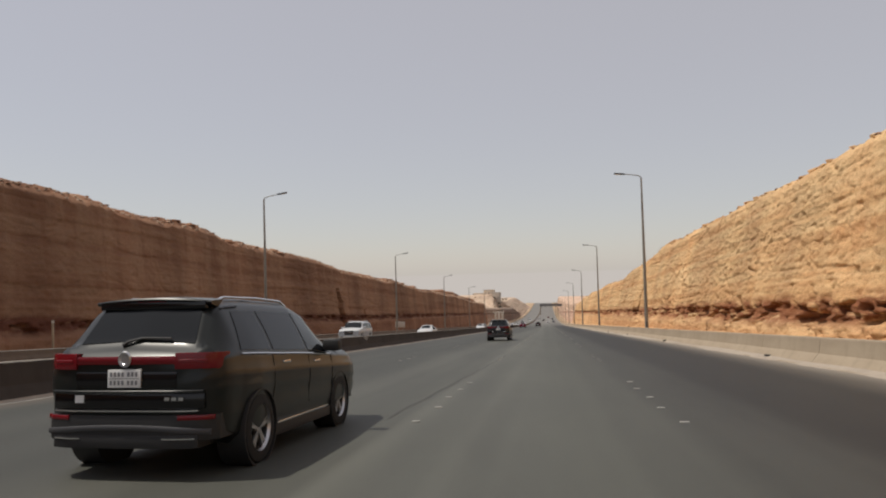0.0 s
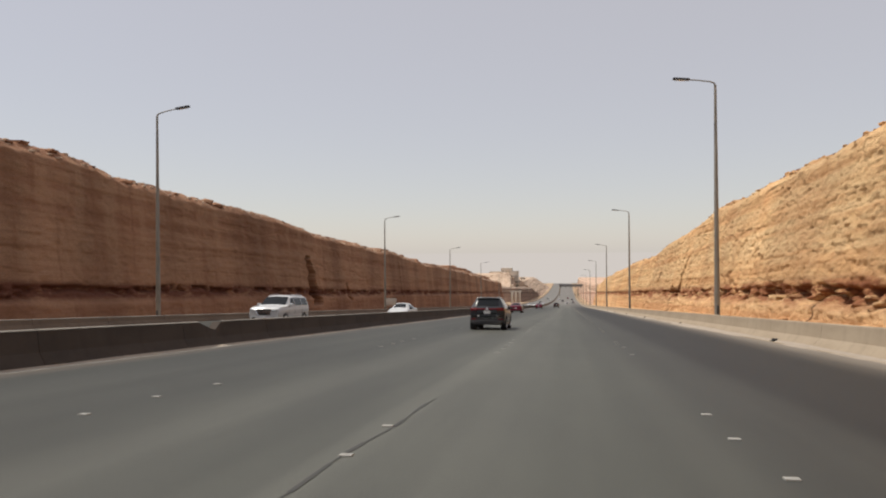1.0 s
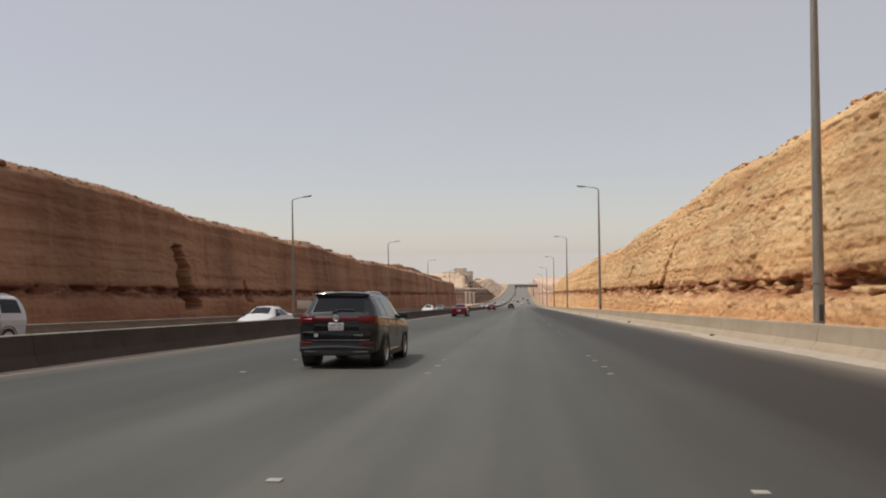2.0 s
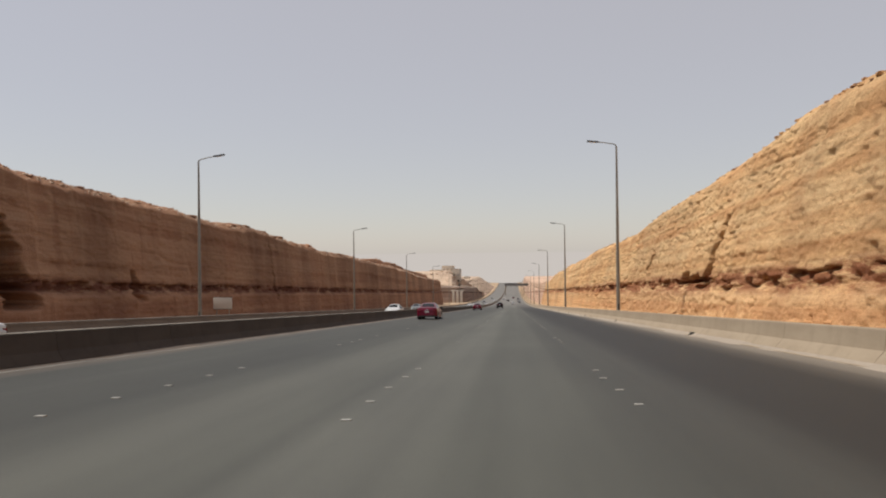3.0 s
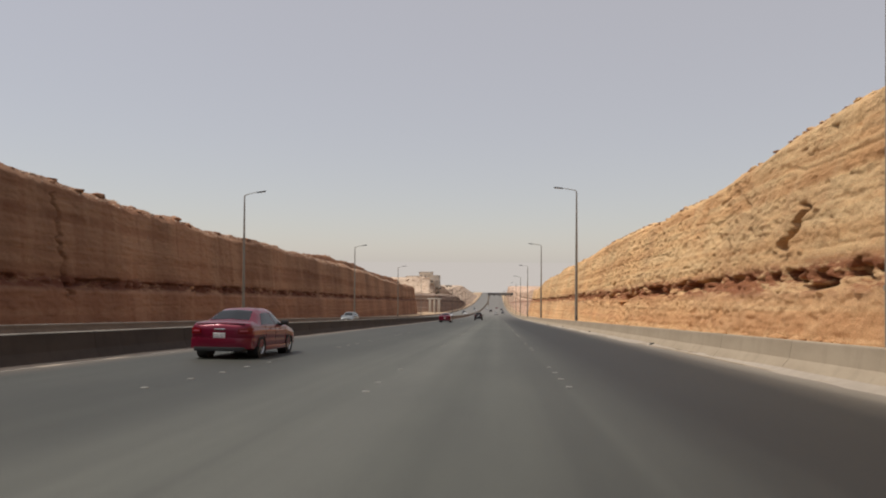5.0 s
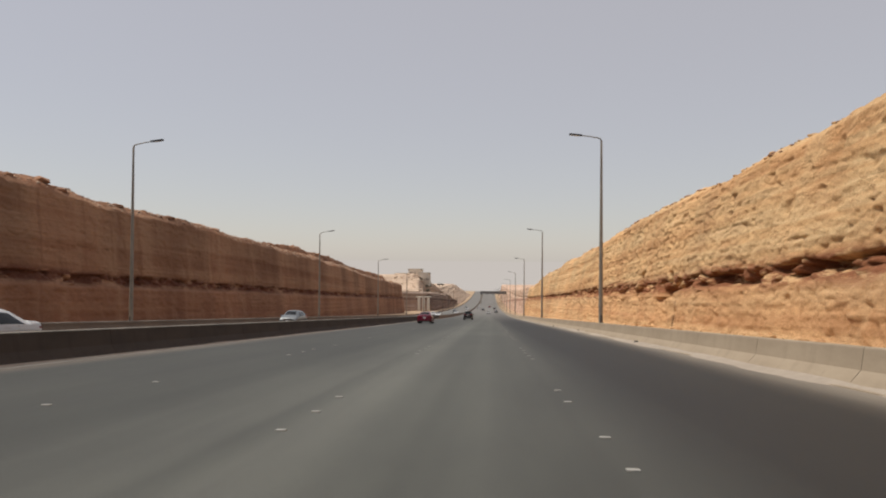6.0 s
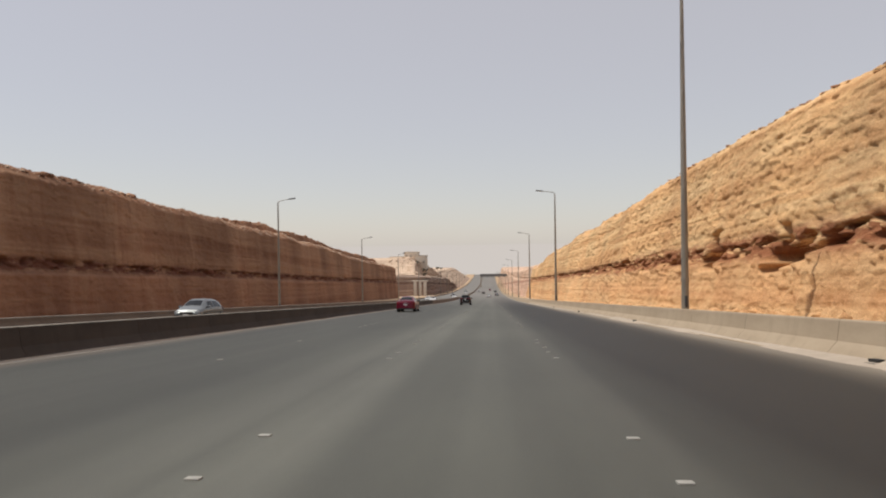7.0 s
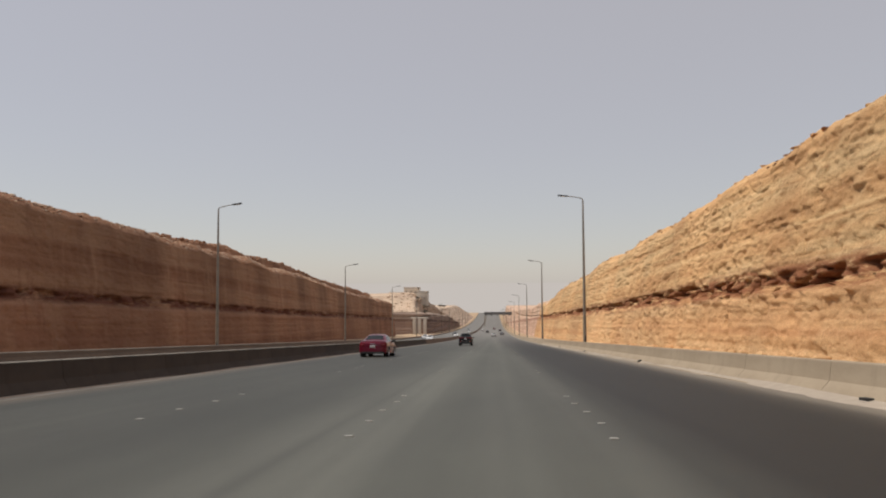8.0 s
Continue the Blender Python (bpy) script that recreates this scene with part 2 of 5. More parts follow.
GLASS = material("tinted_car_glass", (0.012, 0.014, 0.016), 0.04)
GLASS.node_tree.nodes["Principled BSDF"].inputs["Specular IOR Level"].default_value = 0.25
RUBBER = material("tyre_rubber", (0.014, 0.014, 0.014), 0.85)
PLASTIC = material("black_plastic_trim", (0.018, 0.018, 0.019), 0.6)
CHROME = material("chrome", (0.8, 0.8, 0.8), 0.12, 1.0)
ALLOY = material("machined_alloy", (0.55, 0.55, 0.56), 0.3, 0.9)
GLOSS_BLACK = material("gloss_black_trim", (0.006, 0.006, 0.007), 0.12)
RED_LENS = material("red_lamp_lens", (0.16, 0.004, 0.009), 0.25)
PINK_LENS = material("pale_red_lamp_lens", (0.36, 0.07, 0.1), 0.15)
CLEAR_LENS = material("clear_lamp_lens", (0.42, 0.44, 0.46), 0.08)
PLATE_WHITE = material("number_plate_white", (0.75, 0.75, 0.74), 0.4)
PLATE_INK = material("number_plate_ink", (0.2, 0.2, 0.21), 0.5)


# ---- mesh helpers ----
def part(name, bm, mat, parent=None, label="", smooth=True):
    me = bpy.data.meshes.new(name)
    bm.to_mesh(me)
    bm.free()
    me.materials.append(mat)
    if smooth:
        me.polygons.foreach_set("use_smooth", [True] * len(me.polygons))
        me.set_sharp_from_angle(angle=radians(38))
    ob = new(name, me)
    ob.parent = parent
    if label:
        tagged(ob, label)
    return ob


def again(ob, m, parent=None):
    """One more object on ob's mesh."""
    o = new(ob.name.split(".")[0], ob.data)
    o.parent = parent or ob.parent
    o.matrix_basis = m
    return o


def box(bm, x0, x1, y0, y1, z0, z1, bevel=0.0, m=None):
    r = bmesh.ops.create_cube(bm, size=1)
    vs = r["verts"]
    bmesh.ops.transform(bm, matrix=Matrix.Translation(((x0 + x1) / 2, (y0 + y1) / 2, (z0 + z1) / 2)) @ Matrix.Diagonal((x1 - x0, y1 - y0, z1 - z0, 1)), verts=vs)
    if bevel:
        es = list({e for v in vs for e in v.link_edges})
        r = bmesh.ops.bevel(bm, geom=es, offset=bevel, segments=2, affect="EDGES", profile=0.6)
        vs = list({v for f in r["faces"] for v in f.verts} | {v for v in vs if v.is_valid})
    if m is not None:
        bmesh.ops.transform(bm, matrix=m, verts=vs)
    return vs


def tube(bm, points, radii, sides=10, caps=True):
    """A round bar through the points."""
    pts = [Vector(p) for p in points]
    rings = []
    for i, p in enumerate(pts):
        way = (pts[min(i + 1, len(pts) - 1)] - pts[max(i - 1, 0)]).normalized()
        side = way.orthogonal().normalized()
        if abs(way.z) < 0.99:
            side = way.cross(Vector((0, 0, 1))).normalized()
        up = way.cross(side)
        r = radii[i] if isinstance(radii, (list, tuple)) else radii
        rings.append([bm.verts.new(p + r * (math.cos(a) * side + math.sin(a) * up)) for a in (2 * math.pi * k / sides for k in range(sides))])
    for a, b in zip(rings, rings[1:]):
        for k in range(sides):
            bm.faces.new((a[k], a[(k + 1) % sides], b[(k + 1) % sides], b[k]))
    if caps:
        bm.faces.new(rings[0][::-1])
        bm.faces.new(rings[-1])
    bmesh.ops.recalc_face_normals(bm, faces=bm.faces)


def lathe(bm, profile, axis="x", sides=28):
    """Turns (radius, along) pairs round an axis."""
    rings = []
    for r, a in profile:
        ring = []
        for k in range(sides):
            t = 2 * math.pi * k / sides
            ring.append(bm.verts.new((a, r * math.cos(t), r * math.sin(t)) if axis == "x" else (r * math.cos(t), r * math.sin(t), a)))
        rings.append(ring)
    for a, b in zip(rings, rings[1:]):
        for k in range(sides):
            bm.faces.new((a[k], a[(k + 1) % sides], b[(k + 1) % sides], b[k]))
    bmesh.ops.recalc_face_normals(bm, faces=bm.faces)


def sheet(name, X, Y, Z, mat, smooth=True):
    """A grid of points as one mesh object."""
    n, k = X.shape
    co = np.stack([X, Y, Z], -1).reshape(-1, 3)
    i = np.arange(n * k).reshape(n, k)
    q = np.stack([i[:-1, :-1], i[1:, :-1], i[1:, 1:], i[:-1, 1:]], -1).reshape(-1, 4)
    me = bpy.data.meshes.new(name)
    me.vertices.add(len(co))
    me.vertices.foreach_set("co", co.ravel().astype(np.float32))
    me.loops.add(q.size)
    me.loops.foreach_set("vertex_index", q.ravel().astype(np.int32))
    me.polygons.add(len(q))
    me.polygons.foreach_set("loop_start", np.arange(0, q.size, 4, dtype=np.int32))
    me.update(calc_edges=True)
    me.validate()
    if smooth:
        me.polygons.foreach_set("use_smooth", [True] * len(me.polygons))
    me.materials.append(mat)
    return new(name, me)


def lattice(ix, iy, iz, seed):
    h = (ix * 374761393 + iy * 668265263 + iz * 2147483647 + seed * 974711) & 0xFFFFFFFF
    h = ((h ^ (h >> 13)) * 1274126177) & 0xFFFFFFFF
    return ((h ^ (h >> 16)) & 0xFFFF) / 65535.0


def vnoise(x, y, z, seed=0):
    """Smooth noise from 0 to 1 on arrays."""
    x, y, z = np.broadcast_arrays(np.asarray(x, float), np.asarray(y, float), np.asarray(z, float))
    fx, fy, fz = np.floor(x), np.floor(y), np.floor(z)
    ix, iy, iz = fx.astype(np.int64), fy.astype(np.int64), fz.astype(np.int64)
    tx, ty, tz = [t * t * (3 - 2 * t) for t in (x - fx, y - fy, z - fz)]
    out = 0
    for a in (0, 1):
        for b in (0, 1):
            for c in (0, 1):
                w = (tx if a else 1 - tx) * (ty if b else 1 - ty) * (tz if c else 1 - tz)
                out = out + w * lattice(ix + a, iy + b, iz + c, seed)
    return out


def fbm(x, y, z, octaves=4, seed=0):
    out, amp, total = 0, 1.0, 0
    for k in range(octaves):
        out = out + amp * vnoise(x * 2 ** k, y * 2 ** k, z * 2 ** k, seed + k)
        total += amp
        amp *= 0.55
    return out / total - 0.5


def rise(y):
    """The height of the road, which falls steadily and flattens out far ahead."""
    y = np.asarray(y, float)
    return 3.2e-5 * np.clip(y - 290, 0, 1150) ** 2 - SLOPE * y


def tilt(y):
    """The road's grade at y, in degrees."""
    return math.degrees(math.atan(6.4e-5 * min(max(y - 290, 0), 1150) - SLOPE))


def on_road(x, y, lift=0.0, turn=0.0):
    """A pose on the road's surface, tilted with its grade."""
    return pose(x, y, float(rise(y)) + lift, tilt(y), 0, 0) @ pose(0, 0, 0, 0, 0, turn)


# ---- ground ----
ys = np.concatenate([np.linspace(-500, 0, 11), np.linspace(20, 1500, 75), np.linspace(1600, 4600, 16)])
xs = np.concatenate([np.linspace(-3500, -200, 14), np.linspace(-120, 120, 49), np.linspace(200, 3500, 14)])
GX, GY = np.meshgrid(xs, ys, indexing="ij")
GZ = rise(GY) - 0.12 + 6 * np.clip((np.abs(GX) - 200) / 3000, 0, 1) * fbm(GX / 400, GY / 400, 0, 3, 5)
tagged(sheet("ground", GX[::-1], GY[::-1], GZ[::-1], SAND), "bare sandy desert ground with stones", "ground", kind="structure")

RY = np.concatenate([np.arange(-80, 300, 4.0), np.arange(300, 1452, 12.0)])


def strip(name, x0, x1, lift, mat, label, cols=8):
    x = np.linspace(x1, x0, cols)
    X, Y = np.meshgrid(x, RY, indexing="ij")
    return tagged(sheet(name, X, Y, rise(Y) + lift, mat), label, name.split("_")[0], kind="structure")


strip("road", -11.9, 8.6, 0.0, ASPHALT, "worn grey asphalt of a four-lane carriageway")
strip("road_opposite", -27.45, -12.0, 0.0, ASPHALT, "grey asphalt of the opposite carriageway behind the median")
strip("verge_east", 8.9, 17.5, 0.42, SAND, "sandy verge behind the concrete barrier")
strip("verge_west", -44.0, -27.72, 0.3, SAND, "sandy verge under the shaded cliff")


# ---- glowing backdrop in the tone of the hazy distance ----
# An added glowing wall that covers the darker sky below the horizon.
HAZE = bpy.data.materials.new("glowing_haze_distance")
HAZE.use_nodes = True
hb = HAZE.node_tree.nodes["Principled BSDF"]
hb.inputs["Base Color"].default_value = (0, 0, 0, 1)
hb.inputs["Specular IOR Level"].default_value = 0
hb.inputs["Emission Color"].default_value = (0.645, 0.595, 0.555, 1)
hb.inputs["Emission Strength"].default_value = 0.91
a = np.linspace(radians(20), radians(160), 40)
BX, BZ = np.meshgrid(4300 * np.cos(a), np.array([-700.0, -14.0]), indexing="ij")
BY = np.meshgrid(4300 * np.sin(a), np.array([-700.0, -14.0]), indexing="ij")[0]
tagged(sheet("backdrop", BX, BY, BZ, HAZE), "far plain lost in pale dust haze", "backdrop", kind="structure")


# ---- cliffs ----
def smooth(a, b, t):
    t = np.clip((t - a) / (b - a), 0, 1)
    return t * t * (3 - 2 * t)


def notch(Y, Z, y0, y1, z0, z1, width, depth):
    """How deep a crack from (y0, z0) up to (y1, z1) cuts in."""
    t = np.clip((Z - z0) / (z1 - z0), 0, 1)
    mid = y0 + (y1 - y0) * t + 0.8 * fbm(0, Y * 0, Z * 1.1, 2, 91) + 0.9 * fbm(0, Y * 0, Z * 3.2, 2, 92)
    inside = smooth(1.0, 0.6, np.abs(Y - mid) / (width * (1.15 - 0.6 * t)))
    return depth * inside * smooth(z0 - 0.5, z0, Z) * smooth(z1 + 0.5, z1, Z)


def cliff(name, side, y0, y1, foot, top, lean, mat, seed, label, cuts=(), rough=1.0, terrace=None, back=320, lip=0.9, ledge=1.0, caves=()):
    """One rock face along the road; side +1 rises to the east, -1 to the west. foot(y): its x, top(y): its height."""
    yy = [y0]
    while yy[-1] < y1:
        yy.append(yy[-1] + (0.17 if yy[-1] < 235 else 0.17 + (yy[-1] - 235) * 0.009))
    yy = np.array(yy)
    rows = 128
    s = np.linspace(0, 1, rows) ** 0.9
    S, Y = np.meshgrid(s, yy, indexing="ij")
    base = rise(Y) + 0.1
    crest = top(Y) + rise(Y) + 1.1 * fbm(0, Y / 9, 0, 4, seed + 3) + 1.3 * fbm(0, Y / 40, 0, 2, seed + 4) + 0.7 * np.abs(fbm(0, Y / 2.2, 0, 4, seed + 5))
    Z = base + (crest - base) * S
    lvl = Z - rise(Y) - DIP * Y + 0.35 * fbm(0, Y / 22, Z / 6, 2, seed + 7)
    d = (0.25 + 0.8 * rough) * fbm(0, Y / 14, Z / 11, 3, seed)
    # blocks parted by sharp creases, smaller and smaller
    for k, (ly, lz, amp) in enumerate(((2.4, 1.0, 0.05), (1.2, 0.55, 0.07), (0.6, 0.32, 0.1))):
        wob = 0.2 * fbm(0, Y / ly, Z / lz, 2, seed + 60 + k)
        d = d + amp * rough * (np.abs(2 * vnoise(0, Y / ly + wob, lvl / lz + wob, seed + 11 + k) - 1) ** 0.7 - 0.5)
    d = d + 0.55 * rough * fbm(0, Y / 0.8, Z / 0.6, 3, seed + 17) + 0.22 * rough * (vnoise(0, Y / 30, lvl * 2.6, seed + 18) - 0.5)
    # angular blocks, bed by bed
    wy, wl = 0.9 * fbm(0, Y / 1.6, Z / 1.6, 3, seed + 70), 0.35 * fbm(0, Y / 7.0, Z / 3.0, 3, seed + 71)
    for k, (ly, lz, amp) in enumerate(((2.2, 1.0, 0.3), (1.0, 0.5, 0.34), (0.5, 0.28, 0.3))):
        bed = np.floor((lvl + wl) / lz).astype(np.int64)
        blk = np.floor((Y + wy) / ly + 7.3 * lattice(bed, 0 * bed, 0 * bed, seed + 80 + k)).astype(np.int64)
        d = d + amp * rough * (lattice(blk, bed, 0 * bed, seed + 85 + k) - 0.5)
    # hard and soft beds stand out and back, with thin open partings
    beds = vnoise(0, Y / 45, lvl * 1.1, seed + 20)
    d = d + 0.3 * rough * (smooth(0.42, 0.58, beds) - 0.5)
    parting = np.abs(vnoise(0, Y / 30, lvl * 0.9, seed + 22) - 0.5)
    d = d - 0.35 * rough * smooth(0.05, 0.0, parting) * smooth(0.4, 0.6, vnoise(0, Y / 5, lvl / 3, seed + 23))
    joints = np.abs(vnoise(0, Y / 4.5, lvl * 0.35, seed + 24) - 0.5)
    d = d - 0.4 * rough * smooth(0.03, 0.0, joints) * smooth(1.2, 2.4, lvl)
    # the undercut under the ledge, broken into hollows
    mid = 1.25 + 0.5 * fbm(0, Y / 7, 0, 3, seed + 29)
    hollow = smooth(0.45, 0.55, vnoise(0, Y / 1.5, lvl / 0.7, seed + 30) * 0.5 + vnoise(0, Y / 0.6, lvl / 0.33, seed + 31) * 0.5)
    thick = 0.25 + 0.5 * vnoise(0, Y / 16, 0, seed + 33) + (0.7 * smooth(100, 76, Y) + 0.3 * smooth(164, 180, Y) * smooth(245, 222, Y) if ledge == 1.0 else 0.0)
    roof = mid + 0.45 + (0.5 if ledge == 1.0 else 0.2) * fbm(0, Y / 1.8, 0, 4, seed + 35)
    floor = roof - 0.35 - thick * (0.5 + 0.9 * vnoise(0, Y / 2.3, 0, seed + 36))
    under = smooth(roof, roof - 0.14, lvl) * smooth(floor - 0.1, floor + 0.35, lvl)
    d = d - ledge * under * (0.1 + (0.75 + 0.6 * vnoise(0, Y / 6, 0, seed + 34)) * hollow)
    d = d + ledge * under * 0.95 * fbm(0, Y / 0.55, Z / 0.3, 3, seed + 37)
    d = d + 0.4 * ledge * smooth(floor - 0.5, floor - 0.1, lvl) * smooth(roof, floor, lvl) * np.abs(fbm(0, Y / 0.7, Z / 0.4, 3, seed + 38)) * 2
    # talus and firmer rock below
    d = d + 0.35 * smooth(1.0, 0.3, lvl)
    # small pits
    pits = smooth(0.86, 0.94, vnoise(0, Y / 0.8, Z / 0.5, seed + 40))
    d = d - (0.7 if side > 0 else 0.35) * rough * pits
    if side > 0:
        # weathered knobs and sockets in loose clusters
        cluster = smooth(0.42, 0.66, vnoise(0, Y / 6, lvl / 2.2, seed + 41))
        knob = vnoise(0, Y / 0.7, lvl / 0.3, seed + 42) - vnoise(0, Y / 0.5, lvl / 0.24, seed + 43)
        d = d + rough * cluster * (0.35 * smooth(0.2, 0.5, knob) - 0.45 * smooth(0.3, 0.5, -knob))
    for ya, yb, za, zb, deep in caves:
        h = Z - rise(Y)
        arch = (zb - za) * (0.45 + 0.9 * vnoise(0, Y / 0.9, 0, seed + 44)) * smooth(ya, ya + 0.8, Y) * smooth(yb, yb - 0.8, Y)
        d = d - deep * smooth(za, za + 0.12, h) * smooth(za + arch + 0.12, za + arch, h) * smooth(0.05, 0.3, arch)
    for cut in cuts:
        d = d - notch(Y, Z - rise(Y), *cut)
    # rounded crest
    d = d - lip * np.clip((S - 0.92) / 0.08, 0, 1) ** 1.4
    X = foot(Y) + side * (lean * (Z - base) - d)
    # the plateau behind the crest
    Xs, Ys_, Zs = [X], [Y], [Z]
    if terrace is None:
        steps = [(0.8, 0.1), (2.0, 0.25), (4.0, 0.1), (8.0, 0.3), (20.0, 0.0), (60.0, 0.5), (back, 0.0)]
    else:
        steps = [(0.8, 0.05), (1.6, 0.05), (2.5, 0.1)]
        steps += [(2.9 + 0.14 * k, (0.1, terrace * k / 6)) for k in range(1, 7)]
        steps += [(5.6, (0.3, terrace)), (12.0, (0.3, terrace)), (40.0, (0.3, terrace)), (back, (0.3, terrace))]
    for out, up in steps:
        lump = 0.9 * fbm(out / 3.0, yy / 3.0, 0, 3, seed + 50) + 0.5 * fbm(out, yy / 1.3, 0, 3, seed + 51)
        u = up
        if isinstance(up, tuple):
            grow = smooth(225, 300, yy) * smooth(y1 - 2, y1 - 30, yy)
            u = up[0] + up[1] * grow
        Xs.append((X[-1] + side * (out + 0.8 * lump))[None, :])
        Ys_.append(yy[None, :])
        Zs.append((Z[-1] + u + lump * (0.7 if out < 30 else 1.5))[None, :])
    X, Y, Z = np.concatenate(Xs), np.concatenate(Ys_), np.concatenate(Zs)
    # wrap both ends outward, so that the mass is closed
    def end(k, way):
        e = [(X[:, k] + side * 1.0, Y[:, k] + way * 1.2, Z[:, k]), (X[:, k] + side * 9, Y[:, k] + way * 4, Z[:, k]), (X[:, k] + side * 60, Y[:, k] + way * 6, Z[:, k]), (X[:, k] + side * 60, Y[:, k] + way * 6.5, rise(Y[:, k]) - 1)]
        return [np.stack([q[i] for q in e], 1) for i in range(3)]
    a, b = end(0, -1), end(-1, 1)
    X, Y, Z = [np.concatenate([p[:, ::-1], q, r], 1) for p, q, r in ((a[0], X, b[0]), (a[1], Y, b[1]), (a[2], Z, b[2]))]
    if side < 0:
        X, Y, Z = X[:, ::-1], Y[:, ::-1], Z[:, ::-1]
    return tagged(sheet(name, X, Y, Z, mat, smooth=True), label, "cliff", kind="structure")


def foot_east(y):
    return 14.7 + 0.0 * y


def top_east(y):
    return np.interp(y, [39, 58, 80, 106, 121, 136, 160, 179, 198, 218, 252, 300, 368, 426, 450, 834], [11.4, 11.8, 12.6, 13.2, 13.0, 12.3, 12.2, 11.3, 11.8, 12.6, 12.9, 14.1, 13.4, 12.0, 13.0, 17.0])


def foot_west(y):
    return -33.1 - 0.02 * np.clip(y - 105, 0, 330)


def top_west(y):
    return np.interp(y, [95, 150, 205, 230, 300, 400], [11.8, 11.9, 11.7, 12.9, 13.5, 13.8])


cliff_e = cliff("cliff_east", 1, -70, 432, foot_east, top_east, 0.24, ROCK_SUNNY, 11, "sunlit tan layered sandstone cutting with a dark red undercut bed",
      cuts=[(125.2, 121.6, 2.9, 7.7, 0.9, 3.2), (150.5, 149.5, 5.4, 7.2, 0.9, 1.0), (206.0, 206.0, 3.5, 5.5, 1.6, 2.8), (194.3, 194.3, 3.0, 4.8, 1.3, 2.4)], rough=0.235, lip=1.0, caves=[(126.4, 133.5, 3.1, 3.95, 1.5), (137.0, 139.5, 3.0, 3.9, 1.2), (141.5, 143.2, 3.2, 3.9, 1.0)])
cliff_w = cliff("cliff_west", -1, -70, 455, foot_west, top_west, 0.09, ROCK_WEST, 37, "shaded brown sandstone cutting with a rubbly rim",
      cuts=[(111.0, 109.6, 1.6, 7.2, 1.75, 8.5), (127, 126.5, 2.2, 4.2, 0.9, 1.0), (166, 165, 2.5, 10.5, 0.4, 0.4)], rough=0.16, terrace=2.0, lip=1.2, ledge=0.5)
cliff("cliff_east_far", 1, 424, 1250, lambda y: 15.1 + 0 * y, top_east, 0.24, ROCK_PINK, 71, "sandstone face further along the cutting, paled and pinked for haze", rough=0.5)
cliff("cliff_west_far", -1, 545, 850, lambda y: -34.5 + 0 * y, lambda y: 11.0 - 6.0 * smooth(700, 850, y), 0.06, ROCK_FAR, 53, "far shaded sandstone face beyond a side valley", rough=2.0)
bluff = cliff("bluff_west_far", -1, 549, 850, lambda y: -35.5 + 0 * y, lambda y: 11.0 + 11.5 * smooth(545, 572, y) - 16.0 * smooth(610, 850, y), 0.45, ROCK_PALE, 59, "far pale bluff above the shaded rock face", rough=2.2)
hill = cliff("hill_west_far", -1, 858, 1250, lambda y: -31.0 + 0 * y, lambda y: 18.0 + 0 * y, 1.5, ROCK_PALE, 67, "far pale stony hillside beside the road", rough=2.0)


# ---- loose rocks ----
def rock_pile(name, spots, mat, label, flat=0.8):
    """Many stones as one mesh."""
    ico = bmesh.new()
    bmesh.ops.create_icosphere(ico, subdivisions=1, radius=1)
    ico.verts.ensure_lookup_table()
    v0 = np.array([v.co[:] for v in ico.verts])
    f0 = np.array([[v.index for v in f.verts] for f in ico.faces])
    ico.free()
    V, F = [], []
    for k, (x, y, z, r) in enumerate(spots):
        n = fbm(v0[:, 0] * 1.3 + 7.1 * k, v0[:, 1] * 1.3, v0[:, 2] * 1.3, 3, 70)
        v = v0 * (1 + 1.1 * n[:, None]) * r * np.array([1.0 + 0.3 * math.sin(k), 1.2 + 0.4 * math.cos(3 * k), flat])
        a = k * 2.4
        v = v @ np.array([[math.cos(a), math.sin(a), 0], [-math.sin(a), math.cos(a), 0], [0, 0, 1]])
        F.append(f0 + len(V) * len(v0))
        V.append(v + np.array([x, y, z]))
    me = bpy.data.meshes.new(name)
    me.from_pydata(np.concatenate(V).tolist(), [], np.concatenate(F).tolist())
    me.materials.append(mat)
    return tagged(new(name, me), label, "rocks", kind="stuff")


rng = random.Random(4)


def crest_spots(face, n, y0, y1, foot, top, lean, side, lo, hi, near=None, sink=0.15, span=3.0):
    """Stones strewn over a cliff's crest, each bedded on the rock under it."""
    out = []
    while len(out) < n:
        y = rng.uniform(y0, y1)
        x = float(foot(np.array(y))) + side * (lean * float(top(np.array(y))) + (rng.uniform(-0.4, 5.0) * rng.random() + 0.4 if near is None else rng.uniform(near, near + span)))
        hit, spot, _, _ = face.ray_cast((x, y, float(rise(y)) + 60), (0, 0, -1))
        if hit:
            r = rng.uniform(lo, hi) * rng.uniform(0.5, 1.0)
            out.append((x, y, spot.z + sink * r, r))
    return out


bpy.context.view_layer.update()
rock_pile("crest_rocks", crest_spots(cliff_e, 900, 10, 420, foot_east, top_east, 0.24, 1, 0.08, 0.34), ROCK_SUNNY, "loose sandstone blocks along the sunlit cliff's crest", 0.6)
rock_pile("crest_blocks", crest_spots(cliff_e, 1000, 10, 420, foot_east, top_east, 0.24, 1, 0.06, 0.27, 0.2), ROCK_WEST, "weathered brown blocks along the sunlit cliff's crest", 0.5)
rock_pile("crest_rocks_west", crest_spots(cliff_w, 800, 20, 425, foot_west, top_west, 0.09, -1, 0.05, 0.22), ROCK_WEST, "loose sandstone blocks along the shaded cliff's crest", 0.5)
